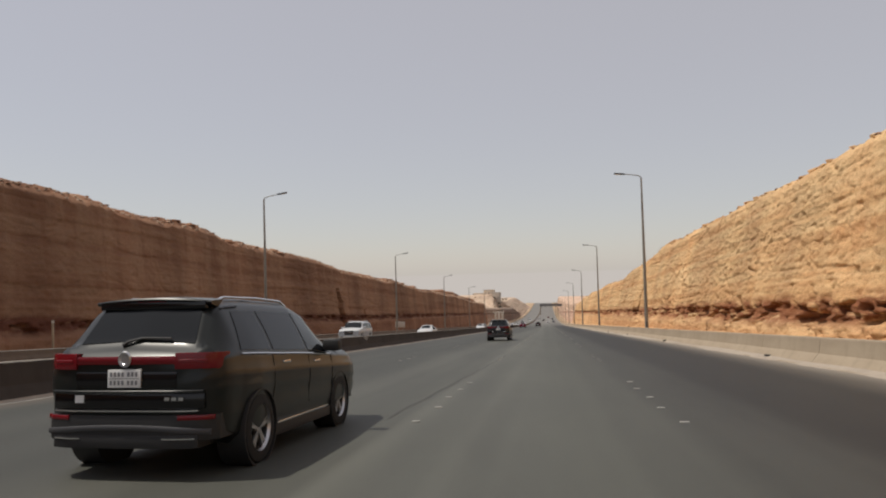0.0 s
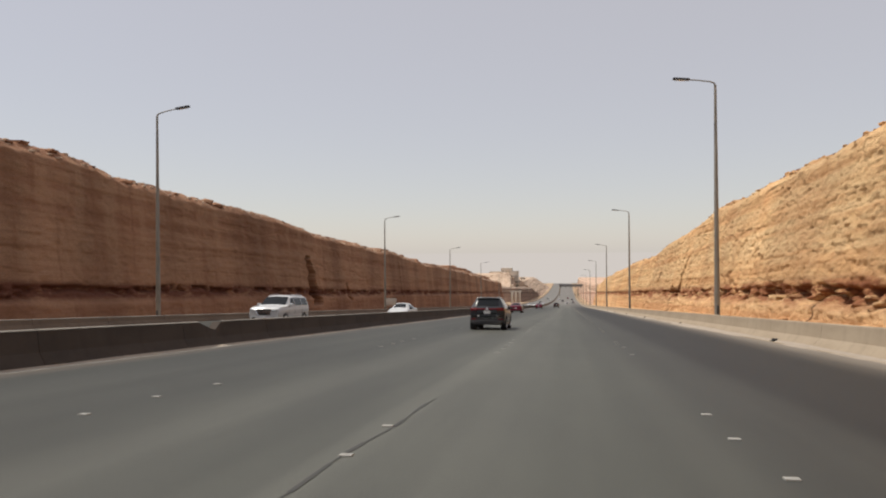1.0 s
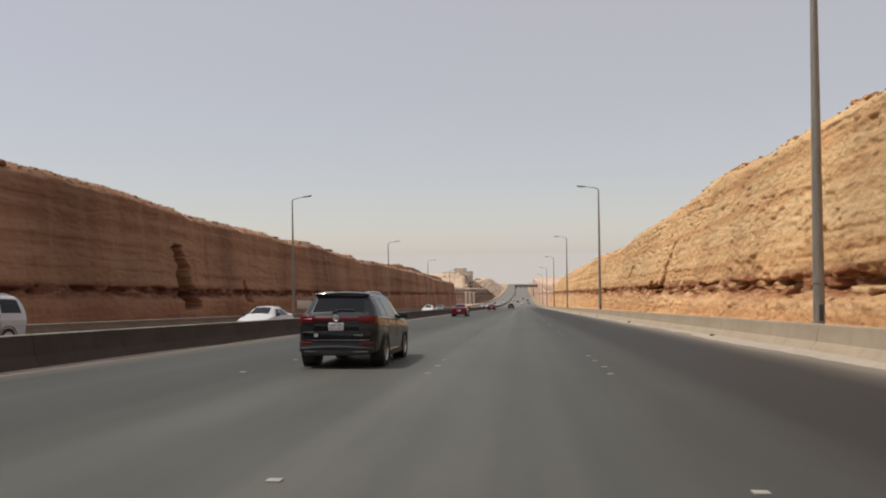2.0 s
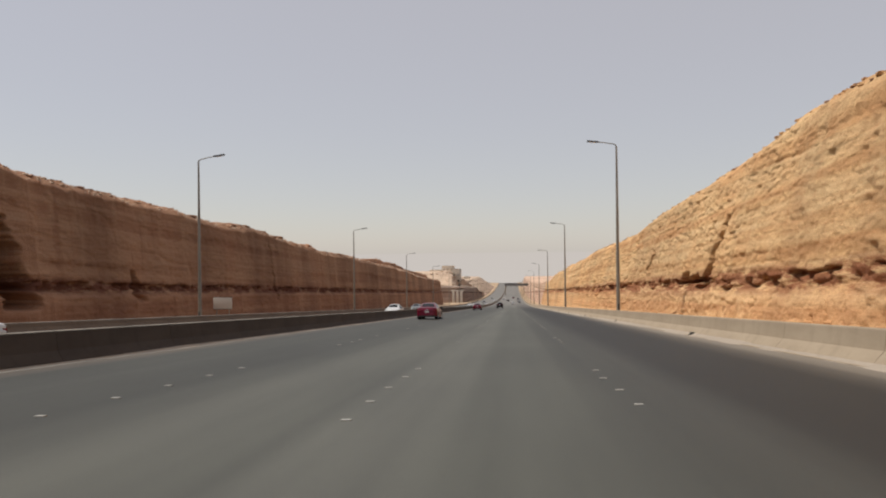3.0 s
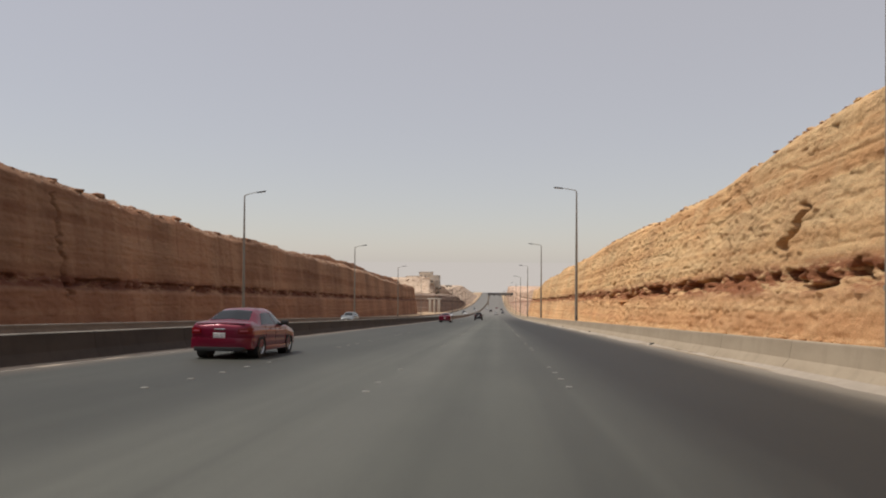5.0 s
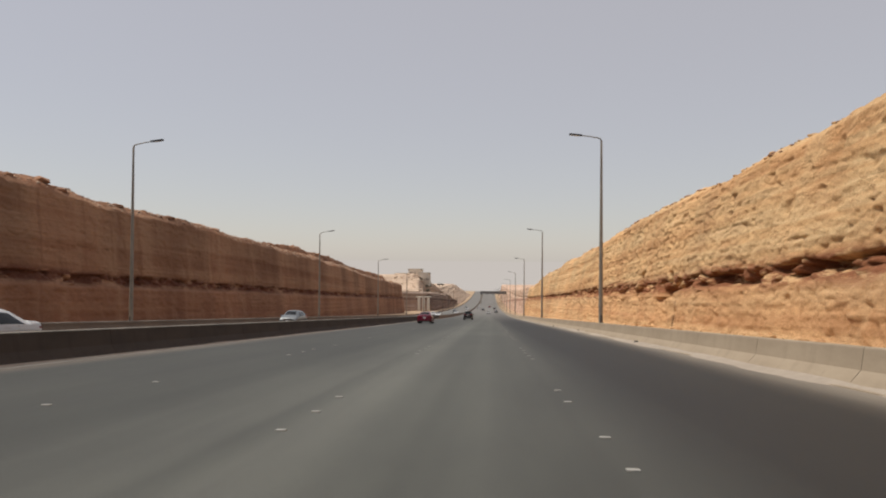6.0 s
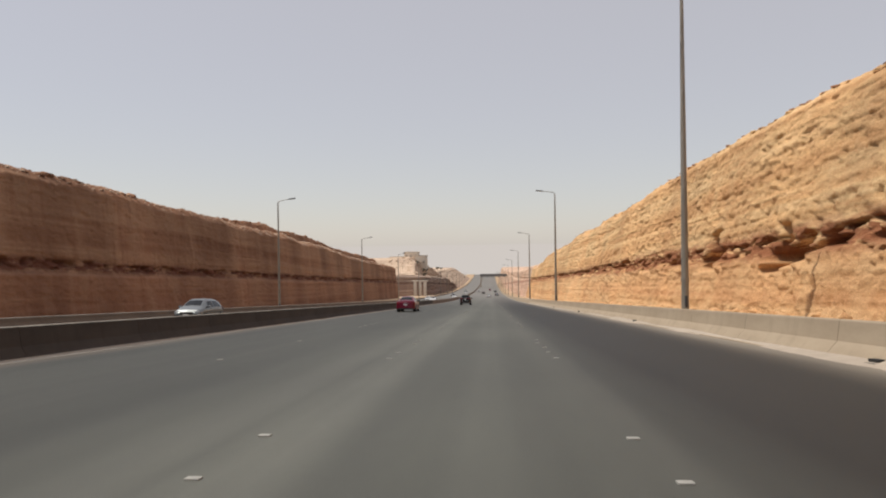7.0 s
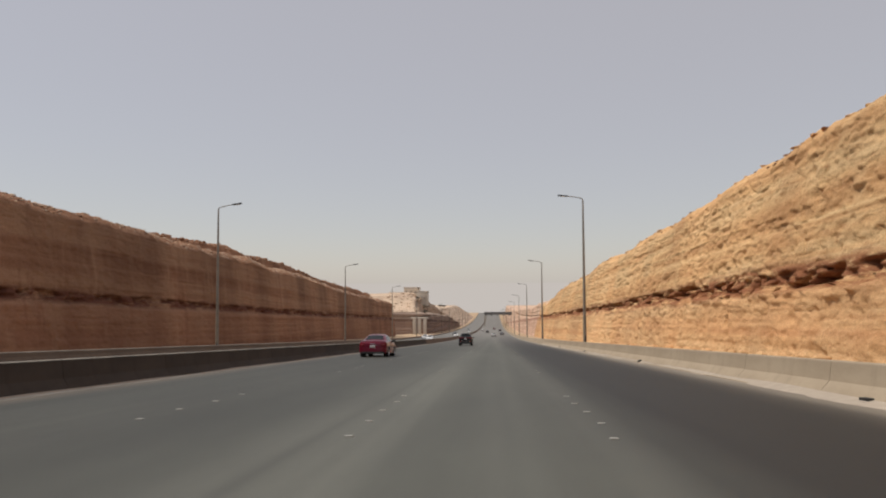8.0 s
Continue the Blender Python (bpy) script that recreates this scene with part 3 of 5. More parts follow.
rock_pile("crest_rubble_west", crest_spots(cliff_w, 2400, 20, 425, foot_west, top_west, 0.09, -1, 0.06, 0.26, 0.1, 0.0, 1.6), ROCK_PALE, "pale rubble strewn along the shaded cliff's crest", 0.45)
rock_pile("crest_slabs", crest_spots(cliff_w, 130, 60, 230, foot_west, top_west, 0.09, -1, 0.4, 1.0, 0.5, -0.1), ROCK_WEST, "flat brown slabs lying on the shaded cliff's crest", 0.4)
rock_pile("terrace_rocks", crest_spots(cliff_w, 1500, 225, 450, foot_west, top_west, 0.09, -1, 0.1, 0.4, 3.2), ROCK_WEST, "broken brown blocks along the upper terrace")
rock_pile("bluff_rocks", [q for k in range(6) for q in crest_spots(bluff, 40, 547, 600, lambda y: -35.5 + 0 * y, lambda y: 12.0 + 0 * y, 0.45, -1, 0.25, 1.1, 4.0 * k - 4.0)], ROCK_PALE, "tumbled blocks on the far bluff")
rock_pile("talus", [(14.3 + rng.uniform(-1.2, 0.6), y, 0.45 + float(rise(y)), rng.uniform(0.08, 0.4)) for y in np.linspace(20, 300, 260)], ROCK_SUNNY, "fallen stones at the foot of the sunlit cliff")


# ---- desert shrubs ----
BARK = material("grey_bark", (0.12, 0.09, 0.07), 0.9)
LEAF = material("dusty_leaves", (0.075, 0.075, 0.045), 0.8)
ln = Net(LEAF)
ln.colour(ln.mix(ln.noise((1, 1, 1), 1.5, 3), (0.055, 0.058, 0.034), (0.1, 0.095, 0.062)))


def shrub(x, y, z, h, seed):
    """A small desert tree: a leaning trunk, limbs and loose clumps of small leaves."""
    g = random.Random(seed)
    e = tagged(new("desert_shrub"), "dusty dark green desert shrub on stony ground", "shrub", "shrubs above the far rock faces")
    e.location = (x, y, z - 0.1)
    bm = bmesh.new()
    tips = []
    tube(bm, [(0, 0, -0.2), (0.05 * h, 0, 0.2 * h), (0.02 * h, 0.03 * h, 0.42 * h)], [0.06 * h, 0.045 * h, 0.03 * h], 7)
    for k in range(6):
        a = k * 1.05 + g.uniform(-0.3, 0.3)
        tip = Vector((0.38 * h * math.cos(a), 0.38 * h * math.sin(a), h * g.uniform(0.5, 0.85)))
        tube(bm, [(0.03 * h, 0.02 * h, 0.3 * h), tuple(tip * 0.6 + Vector((0, 0, 0.12 * h))), tuple(tip)], [0.025 * h, 0.018 * h, 0.008 * h], 5)
        tips += [tip, tip * 0.7 + Vector((0, 0, 0.2 * h))]
    part("trunk", bm, BARK, e)
    bm = bmesh.new()
    for tip in tips:
        for _ in range(26):
            c = tip + Vector((g.gauss(0, 0.1), g.gauss(0, 0.1), g.gauss(0, 0.08))) * h
            u = Vector((g.uniform(-1, 1), g.uniform(-1, 1), g.uniform(-1, 1))).normalized()
            v = u.orthogonal().normalized()
            r = h * g.uniform(0.03, 0.06)
            bm.faces.new([bm.verts.new(c + q * r) for q in (u, v, -u, -v)])
    part("crown", bm, LEAF, e, "loose crown of small dusty leaves", smooth=False)
    return e


def stand_on(face, x, y):
    hit, spot, _, _ = face.ray_cast((x, y, float(rise(y)) + 80), (0, 0, -1))
    return spot.z if hit else float(rise(y))


for k, (face, x, y, h) in enumerate(((bluff, -40.5, 586, 3.4), (bluff, -42.0, 592, 3.0), (bluff, -43.6, 575, 2.6), (bluff, -41.5, 611, 3.2),
                                     (hill, -62.0, 980, 5.0), (hill, -60.0, 1010, 4.0))):
    shrub(x, y, stand_on(face, x, y), h, 40 + k)


# ---- barriers ----
def extruded(profile, length, gap=0.002):
    """A closed profile in x and z drawn out along y."""
    bm = bmesh.new()
    a = [bm.verts.new((x, gap, z)) for x, z in profile]
    b = [bm.verts.new((x, length - gap, z)) for x, z in profile]
    n = len(profile)
    for k in range(n):
        bm.faces.new((a[k], a[(k + 1) % n], b[(k + 1) % n], b[k]))
    bm.faces.new(a[::-1])
    bm.faces.new(b)
    bmesh.ops.recalc_face_normals(bm, faces=bm.faces)
    return bm


def climbing(name, profile, mat, label):
    """The far length of a barrier, which follows the climbing road."""
    y = np.arange(300 , 1440, 10.0)
    p = np.array(profile + profile[:1])
    X, Y = np.meshgrid(p[:, 0], y, indexing="ij")
    Z = np.meshgrid(p[:, 1], y, indexing="ij")[0] + rise(Y)
    ob = sheet(name, X, Y, Z, mat, smooth=False)
    return tagged(ob, label, "barrier", kind="structure")


EAST = [(8.36, -0.1), (8.36, 0.07), (8.62, 0.36), (8.7, 0.84), (8.73, 0.87), (8.9, 0.87), (8.93, 0.84), (8.95, -0.1)]
MEDIAN = [(-11.5, -0.1), (-11.5, 0.07), (-11.66, 0.33), (-11.74, 0.8), (-11.82, 0.84), (-11.98, 0.84), (-12.06, 0.8), (-12.14, 0.33), (-12.3, 0.07), (-12.3, -0.1)]
WEST = [(-27.3, -0.1), (-27.3, 0.07), (-27.42, 0.25), (-27.48, 0.46), (-27.54, 0.53), (-27.7, 0.53), (-27.74, -0.1)]
SEG = 6.0
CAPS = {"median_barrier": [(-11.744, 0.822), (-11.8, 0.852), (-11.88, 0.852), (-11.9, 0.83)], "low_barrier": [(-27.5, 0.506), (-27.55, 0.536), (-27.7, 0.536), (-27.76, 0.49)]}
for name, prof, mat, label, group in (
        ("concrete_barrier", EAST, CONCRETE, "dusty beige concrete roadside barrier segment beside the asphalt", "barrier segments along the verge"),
        ("median_barrier", MEDIAN, CONCRETE_DARK, "grey concrete median barrier segment, shade-darkened, with a pale top edge", "barrier segments of the median"),
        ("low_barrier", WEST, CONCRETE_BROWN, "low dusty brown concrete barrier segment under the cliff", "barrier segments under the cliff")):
    first = None
    for k in range(58):
        y = -48 + SEG * k
        if first is None:
            first = tagged(part(name, extruded(prof, SEG), mat, smooth=False), label, "barrier", group)
            first.matrix_basis = on_road(0, y)
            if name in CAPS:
                part("cap", extruded(CAPS[name], SEG), COPING, first, "pale top edge in a sunlit tone", smooth=False)
        elif name == "median_barrier" and k == 15:
            continue
        else:
            o = copy_thing(first, on_road(0, y))
    climbing(name + "_far", prof, CONCRETE_BROWN if mat is CONCRETE_DARK else mat, label.replace(" segment", "") + ", climbing with the road")

# the damaged median segment, with a wedge knocked out of its top
bm = bmesh.new()
cuts = [(0.004, 0.84), (1.0, 0.84), (1.75, 0.6), (2.05, 0.55), (2.42, 0.8), (5.996, 0.84)]
rings = []
for y, ztop in cuts:
    rings.append([bm.verts.new((x + 0.25 * max(0.0, z - ztop) * (1 if x > -11.9 else -1) * -0.3, y, min(z, ztop))) for x, z in MEDIAN])
n = len(MEDIAN)
for a, b in zip(rings, rings[1:]):
    for k in range(n):
        bm.faces.new((a[k], a[(k + 1) % n], b[(k + 1) % n], b[k]))
bm.faces.new(rings[0][::-1])
bm.faces.new(rings[-1])
bmesh.ops.recalc_face_normals(bm, faces=bm.faces)
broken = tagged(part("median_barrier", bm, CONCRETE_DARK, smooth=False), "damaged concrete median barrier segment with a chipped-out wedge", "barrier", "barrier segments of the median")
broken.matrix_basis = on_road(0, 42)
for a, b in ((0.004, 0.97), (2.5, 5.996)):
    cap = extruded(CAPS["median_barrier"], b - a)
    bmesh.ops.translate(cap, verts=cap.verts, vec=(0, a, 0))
    part("cap", cap, COPING, broken, "pale top edge in a sunlit tone", smooth=False)

# pale edge lines and dust at the foot of the barriers
bm = bmesh.new()
box(bm, -11.42, -11.24, -48, 300, -0.02, 0.006)
tagged(part("edge_line", bm, concrete_material("worn_road_paint", (0.42, 0.4, 0.36), (0.3, 0.29, 0.26)), smooth=False), "worn pale edge line along the median", "road marking", kind="structure").matrix_basis = on_road(0, 0)
bm = bmesh.new()
box(bm, 8.12, 8.34, -48, 300, -0.02, 0.02, 0.008)
tagged(part("gutter", bm, CONCRETE, smooth=False), "pale concrete gutter strip at the barrier's foot", "gutter", kind="structure").matrix_basis = on_road(0, 0)


SAND_PALE = ground_material("pale_blown_sand", (0.44, 0.37, 0.3), (0.34, 0.285, 0.225))


def drift(name, x_wall, way, reach, height, seed, label):
    """Sand blown against a barrier's foot, with a ragged edge towards the lanes."""
    y = np.arange(-48, 300, 0.5)
    f = np.array([0.0, 0.3, 0.7, 1.0])
    F, Y = np.meshgrid(f, y, indexing="ij")
    out = reach * np.clip(0.75 + 1.3 * fbm(0, Y / 9, 0, 4, seed) + 0.7 * fbm(0, Y / 1.7, 0, 3, seed + 1), 0.15, 1.8)
    X = x_wall + way * out * F
    Z = rise(Y) + (height + 0.05 * fbm(0, Y / 5, 0, 3, seed + 2)) * (1 - F) ** 1.4 - 0.012 * F + 0.012
    Z = np.maximum(Z, rise(Y) - 0.004)
    if way > 0:
        X, Y, Z = X[::-1], Y[::-1], Z[::-1]
    return tagged(sheet(name, X[::-1], Y[::-1], Z[::-1], SAND_PALE), label, "sand", kind="stuff")


drift("sand_drift", 8.42, -1, 0.5, 0.1, 301, "pale sand blown along the foot of the roadside barrier")
drift("sand_drift_median", -11.52, 1, 0.24, 0.05, 307, "thin pale sand along the foot of the median")

# a tarred seam in the middle lane
bm = bmesh.new()
for k in range(44):
    a, b = 11 + 0.5 * k, 11.5 + 0.5 * k
    xa, xb = -2.62 + 0.03 * (a - 11) + 0.03 * math.sin(a * 1.9), -2.62 + 0.03 * (b - 11) + 0.03 * math.sin(b * 1.9)
    w = 0.02 + 0.01 * math.sin(k * 2.3)
    bm.faces.new([bm.verts.new(p) for p in ((xa - w, a, 0.005), (xa + w, a, 0.005), (xb + w, b, 0.005), (xb - w, b, 0.005))])
tagged(part("tar_seam", bm, material("black_tar", (0.042, 0.041, 0.037), 0.7), smooth=False), "thin black tarred seam along the asphalt", "road seam", kind="structure").matrix_basis = on_road(0, 0)


def drain(y):
    e = tagged(new("drain_inlet"), "small black iron drain inlet at the foot of the barrier", "drain", "drain inlets along the gutter")
    e.matrix_basis = on_road(8.28, y)
    bm = bmesh.new()
    box(bm, -0.02, 0.2, -0.2, 0.2, 0.0, 0.13, 0.02)
    part("hood", bm, IRON, e)
    bm = bmesh.new()
    box(bm, -0.1, -0.01, -0.21, 0.21, 0.012, 0.05, 0.008)
    part("grate", bm, IRON, e)
    return e


inlet = drain(28.4)
for k in range(1, 11):
    copy_thing(inlet, on_road(8.28, 28.4 + 23.9 * k))


# ---- lane studs ----
bm = bmesh.new()
box(bm, -0.066, 0.066, -0.05, 0.05, -0.008, 0.016, 0.007)
stud_mesh = part("road_stud", bm, STUD_WHITE)
used = False
for x in (-6.25, -2.06, 1.92):
    row = tagged(new("lane_studs"), "row of square white ceramic lane studs set on the asphalt", "road studs", "stud rows between the lanes")
    row.matrix_basis = on_road(x, 0)
    for g in range(-2, 16):
        for k in range(5):
            y = 43.4 + 16.35 * g + 1.75 * k + rng.uniform(-0.08, 0.08)
            if rng.random() < 0.2:
                continue
            m = pose(rng.uniform(-0.05, 0.05), y, 0)
            if not used:
                stud_mesh.parent, stud_mesh.matrix_basis, used = row, m, True
            else:
                again(stud_mesh, m, row)


# ---- street lamps ----
def street_lamp(reach, tilt, label, group):
    e = tagged(new("street_lamp"), label, "street lamp", group)
    bm = bmesh.new()
    tube(bm, [(0, 0, -0.5), (0, 0, 1.6), (0, 0, 8.0), (0, 0, 14.75)], [0.17, 0.165, 0.125, 0.075], 14)
    part("pole", bm, GALVANISED, e)
    bm = bmesh.new()
    tube(bm, [(0, 0, 1.9), (0, 0, 2.02)], [0.185, 0.185], 14)
    part("collar", bm, GALVANISED, e)
    bm = bmesh.new()
    box(bm, -0.06, 0.06, -0.19, -0.13, 0.75, 1.25, 0.01)
    part("access_door", bm, LAMP_GREY, e)
    bm = bmesh.new()
    s = 1 if reach > 0 else -1
    pts = [(0, 0, 14.7), (0.06 * s, 0, 14.88), (0.3 * s, 0, 14.98), (reach * 0.7, 0, 15.0 + tilt * 0.7), (reach, 0, 15.0 + tilt)]
    tube(bm, pts, [0.06, 0.055, 0.045, 0.04, 0.04], 8)
    part("arm", bm, GALVANISED, e)
    bm = bmesh.new()
    m = Matrix.Translation((reach, 0, 15.0 + tilt)) @ Matrix.Rotation(-math.atan2(tilt, abs(reach)) * s, 4, "Y")
    box(bm, -0.05 if s > 0 else -0.95, 0.95 if s > 0 else 0.05, -0.16, 0.16, -0.05, 0.08, 0.045, m)
    head = part("lamp_head", bm, LAMP_GREY, e, "dark grey lamp housing")
    bm = bmesh.new()
    box(bm, 0.2 if s > 0 else -0.85, 0.85 if s > 0 else -0.2, -0.12, 0.12, -0.072, -0.046, 0.01, m)
    part("lamp_lens", bm, LENS, head, "flat frosted lens")
    return e


lamp_e = street_lamp(-1.55, 0.16, "tall grey steel street lamp behind the roadside barrier", "street lamps along the carriageway")
lamp_e.location = (9.09, 66.98 - 60.77, 0.21 + float(rise(6.21)))
for k in range(0, 15):
    y = 66.98 + 60.77 * k
    copy_thing(lamp_e, pose(9.09, y, 0.21 + float(rise(y))))
lamp_w = street_lamp(1.5, 0.2, "tall grey steel street lamp under the shaded cliff", "street lamps under the shaded cliff")
lamp_w.location = (-27.95, 66.1 - 60.77, -0.38 + float(rise(5.33)))
for k in range(0, 15):
    y = 66.1 + 60.77 * k
    if not 455 < y < 500:
        copy_thing(lamp_w, pose(-27.95, y, -0.38 + float(rise(y))))


# ---- roadside sign ----
sign = tagged(new("road_sign"), "small faded pale road sign on two posts under the cliff", "road sign")
sign.location = (-28.9, 134.0, 0.3 + float(rise(134)))
for x in (-0.65, 0.65):
    bm = bmesh.new()
    box(bm, x - 0.04, x + 0.04, -0.04, 0.04, -0.1, 1.9, 0.008)
    part("post", bm, GALVANISED, sign)
bm = bmesh.new()
box(bm, -0.98, 0.98, -0.07, -0.04, 0.75, 1.95, 0.01)
part("board", bm, SIGN_WHITE, sign, "blank-looking faded board")
bm = bmesh.new()
for z in (0.77, 1.9):
    box(bm, -0.96, 0.96, -0.082, -0.073, z, z + 0.035)
part("board_rim", bm, LAMP_GREY, sign)


marker = tagged(new("marker_post"), "thin pale marker post on the verge under the cliff", "post")
marker.location = (-28.9, 37.05, 0.3 + float(rise(37.05)))
bm = bmesh.new()
box(bm, -0.05, 0.05, -0.05, 0.05, -0.1, 1.8, 0.01)
part("post", bm, CONCRETE, marker)
bm = bmesh.new()
box(bm, -0.056, 0.056, -0.056, 0.056, 1.66, 1.82, 0.01)
part("post_cap", bm, CONCRETE_WHITE, marker)


# ---- vehicles ----
def wheel(e, x, y, r, w, spokes, out):
    """One wheel; out is +1 on the car's right side."""
    hub = part("wheel", wheel_rim(r, w, spokes, out), ALLOY, e)
    hub.location = (x, y, r)
    bm = bmesh.new()
    a = w / 2
    lathe(bm, [(r * 0.66, -a), (r * 0.8, -a * 1.02), (r * 0.95, -a * 0.92), (r, -a * 0.6), (r, a * 0.6), (r * 0.95, a * 0.92), (r * 0.8, a * 1.02), (r * 0.66, a)], "x", 30)
    part("tyre", bm, RUBBER, hub, "black rubber tyre")
    bm = bmesh.new()
    lathe(bm, [(0.001, -0.02 * out), (r * 0.64, -0.02 * out)], "x", 24)
    part("brake_disc", bm, PLASTIC, hub)
    bm = bmesh.new()
    lathe(bm, [(r * 0.55, -a * out), (r * 0.6, a * 0.5 * out), (r * 0.63, a * 0.72 * out), (r * 0.66, a * 0.6 * out), (r * 0.64, -a * 0.8 * out)], "x", 24)
    part("barrel", bm, PLASTIC, hub, "dark wheel barrel")


def wheel_rim(r, w, spokes, out):
    bm = bmesh.new()
    a = w / 2 * out
    lathe(bm, [(r * 0.62, a * 0.7), (r * 0.66, a * 0.96), (r * 0.69, a * 0.98), (r * 0.7, a * 0.85)], "x", 30)
    lathe(bm, [(0.001, a * 0.75), (r * 0.13, a * 0.72), (r * 0.16, a * 0.4)], "x", 16)
    for k in range(spokes):
        m = Matrix.Rotation(2 * math.pi * k / spokes, 4, "X")
        for d in (-0.13, 0.13):
            q = m @ Matrix.Rotation(d, 4, "X")
            box(bm, min(a * 0.45, a * 0.75), max(a * 0.45, a * 0.75), -r * 0.045, r * 0.045, r * 0.08, r * 0.62, 0.0, q)
    return bm


class Shell:
    """A car body drawn through stations along its length: y, underside, sill half width, belt half width, belt height, roof half width, roof height."""

    SEGS = (2, 2, 10, 8, 8, 3, 6)

    def __init__(self, stations, blur=0.035):
        st = np.array(stations, float)
        self.y = np.concatenate([np.arange(st[0, 0], st[-1, 0], 0.04), [st[-1, 0]]])
        t = np.array([np.interp(self.y, st[:, 0], st[:, c]) for c in range(1, 7)])
        k = np.exp(-0.5 * (np.arange(-4, 5) * 0.04 / blur) ** 2)
        k /= k.sum()
        for c in range(6):
            p = np.concatenate([np.full(4, t[c, 0]), t[c], np.full(4, t[c, -1])])
            q = np.convolve(p, k, "valid")
            q[0], q[-1] = t[c, 0], t[c, -1]
            t[c] = q
        self.t = t
        zb, wl, wb, zt, wr, zr = t
        o = 0 * zb
        ctrl = [(o, zb), (wl - 0.12, zb), (wl, zb + 0.1), (np.maximum(wl, wb) + 0.015, zb + (zt - zb) * 0.62), (wb, zt), (wr, zr - 0.07 * (zr - zt > 0.15) - 0.01), (wr - 0.13, zr), (o, zr + 0.03)]
        P = []
        self.at = [0]
        for (a, b), (c, d), n in zip(ctrl, ctrl[1:], self.SEGS):
            for j in range(n):
                f = j / n
                P.append((a + (c - a) * f, b + (d - b) * f))
            self.at.append(len(P))
        P.append(ctrl[-1])
        self.P = np.array(P)            # points x (x, z) x stations
        # bulge the flanks and the glass a little
        i, j = self.at[2], self.at[4]
        f = np.linspace(0, 1, j - i + 1)
        self.P[i:j + 1, 0] += (0.02 * np.sin(f * np.pi) - 0.016 * np.exp(-((f - 0.42) / 0.12) ** 2) + 0.012 * np.exp(-((f - 0.78) / 0.07) ** 2))[:, None]
        i, j = self.at[4], self.at[5]
        f = np.linspace(0, 1, j - i + 1)
        self.P[i:j + 1, 0] += (0.018 * np.sin(f * np.pi))[:, None]

    def body(self):
        bm = bmesh.new()
        n = self.P.shape[0]
        rows = []
        for s, y in enumerate(self.y):
            half = [(self.P[k, 0, s], self.P[k, 1, s]) for k in range(n)]
            ring = half + [(-x, z) for x, z in half[-2:0:-1]]
            rows.append([bm.verts.new((x, y, z)) for x, z in ring])
        for a, b in zip(rows, rows[1:]):
            for k in range(len(a)):
                bm.faces.new((a[k], a[(k + 1) % len(a)], b[(k + 1) % len(a)], b[k]))
        for ring, flip in ((rows[0], False), (rows[-1], True)):
            m = len(ring)
            for k in range(m // 2):
                q = [ring[k], ring[k + 1], ring[(m - k - 1) % m], ring[(m - k) % m]]
                q = list(dict.fromkeys(q))
                if len(q) >= 3:
                    bm.faces.new(q if not flip else q[::-1])
        bmesh.ops.recalc_face_normals(bm, faces=bm.faces)
        return bm

    def point(self, u, y, side=1):
        """A place on the skin: u counts the control points, side +1 right."""
        i = min(int(u), 6)
        k = self.at[i] + (u - i) * (self.at[i + 1] - self.at[i])
        a = int(min(k, self.P.shape[0] - 2))
        x = np.array([(1 - (k - a)) * self.P[a, c] + (k - a) * self.P[a + 1, c] for c in (0, 1)])
        return Vector((side * float(np.interp(y, self.y, x[0])), y, float(np.interp(y, self.y, x[1]))))

    def patch(self, corner_a, corner_b, corner_c, corner_d, out=0.006, n=8, thick=0.0):
        """A skin panel between four (u, y, side) corners, lifted off the body."""
        bm = bmesh.new()
        g = [[None] * (n + 1) for _ in range(n + 1)]
        def loc(s, t):
            u = [(1 - s) * (1 - t) * a + s * (1 - t) * b + s * t * c + (1 - s) * t * d for a, b, c, d in zip(corner_a, corner_b, corner_c, corner_d)]
            return u
        def place(u, y, sd):
            # side between -1 and 1 runs across the roof or the tail
            if abs(abs(sd) - 1) < 1e-6:
                return self.point(u, y, 1 if sd > 0 else -1)
            edge = self.point(6, y, 1)
            top = self.point(7, y, 1)
            return Vector((edge.x * sd, y, edge.z + (top.z - edge.z) * (1 - abs(sd))))
        for i in range(n + 1):
            for j in range(n + 1):
                g[i][j] = place(*loc(i / n, j / n))
        vs = [[bm.verts.new(p) for p in r] for r in g]
        for i in range(n):
            for j in range(n):
                bm.faces.new((vs[i][j], vs[i + 1][j], vs[i + 1][j + 1], vs[i][j + 1]))
        bm.normal_update()
        mid = g[n // 2][n // 2]
        core = Vector((0, mid.y * 0.8, 0.7))
        if vs[n // 2][n // 2].normal.dot(mid - core) < 0:
            bmesh.ops.reverse_faces(bm, faces=bm.faces)
            bm.normal_update()
        for v in list(bm.verts):
            v.co += v.normal * out
        bmesh.ops.solidify(bm, geom=list(bm.faces), thickness=0.012)
        return bm


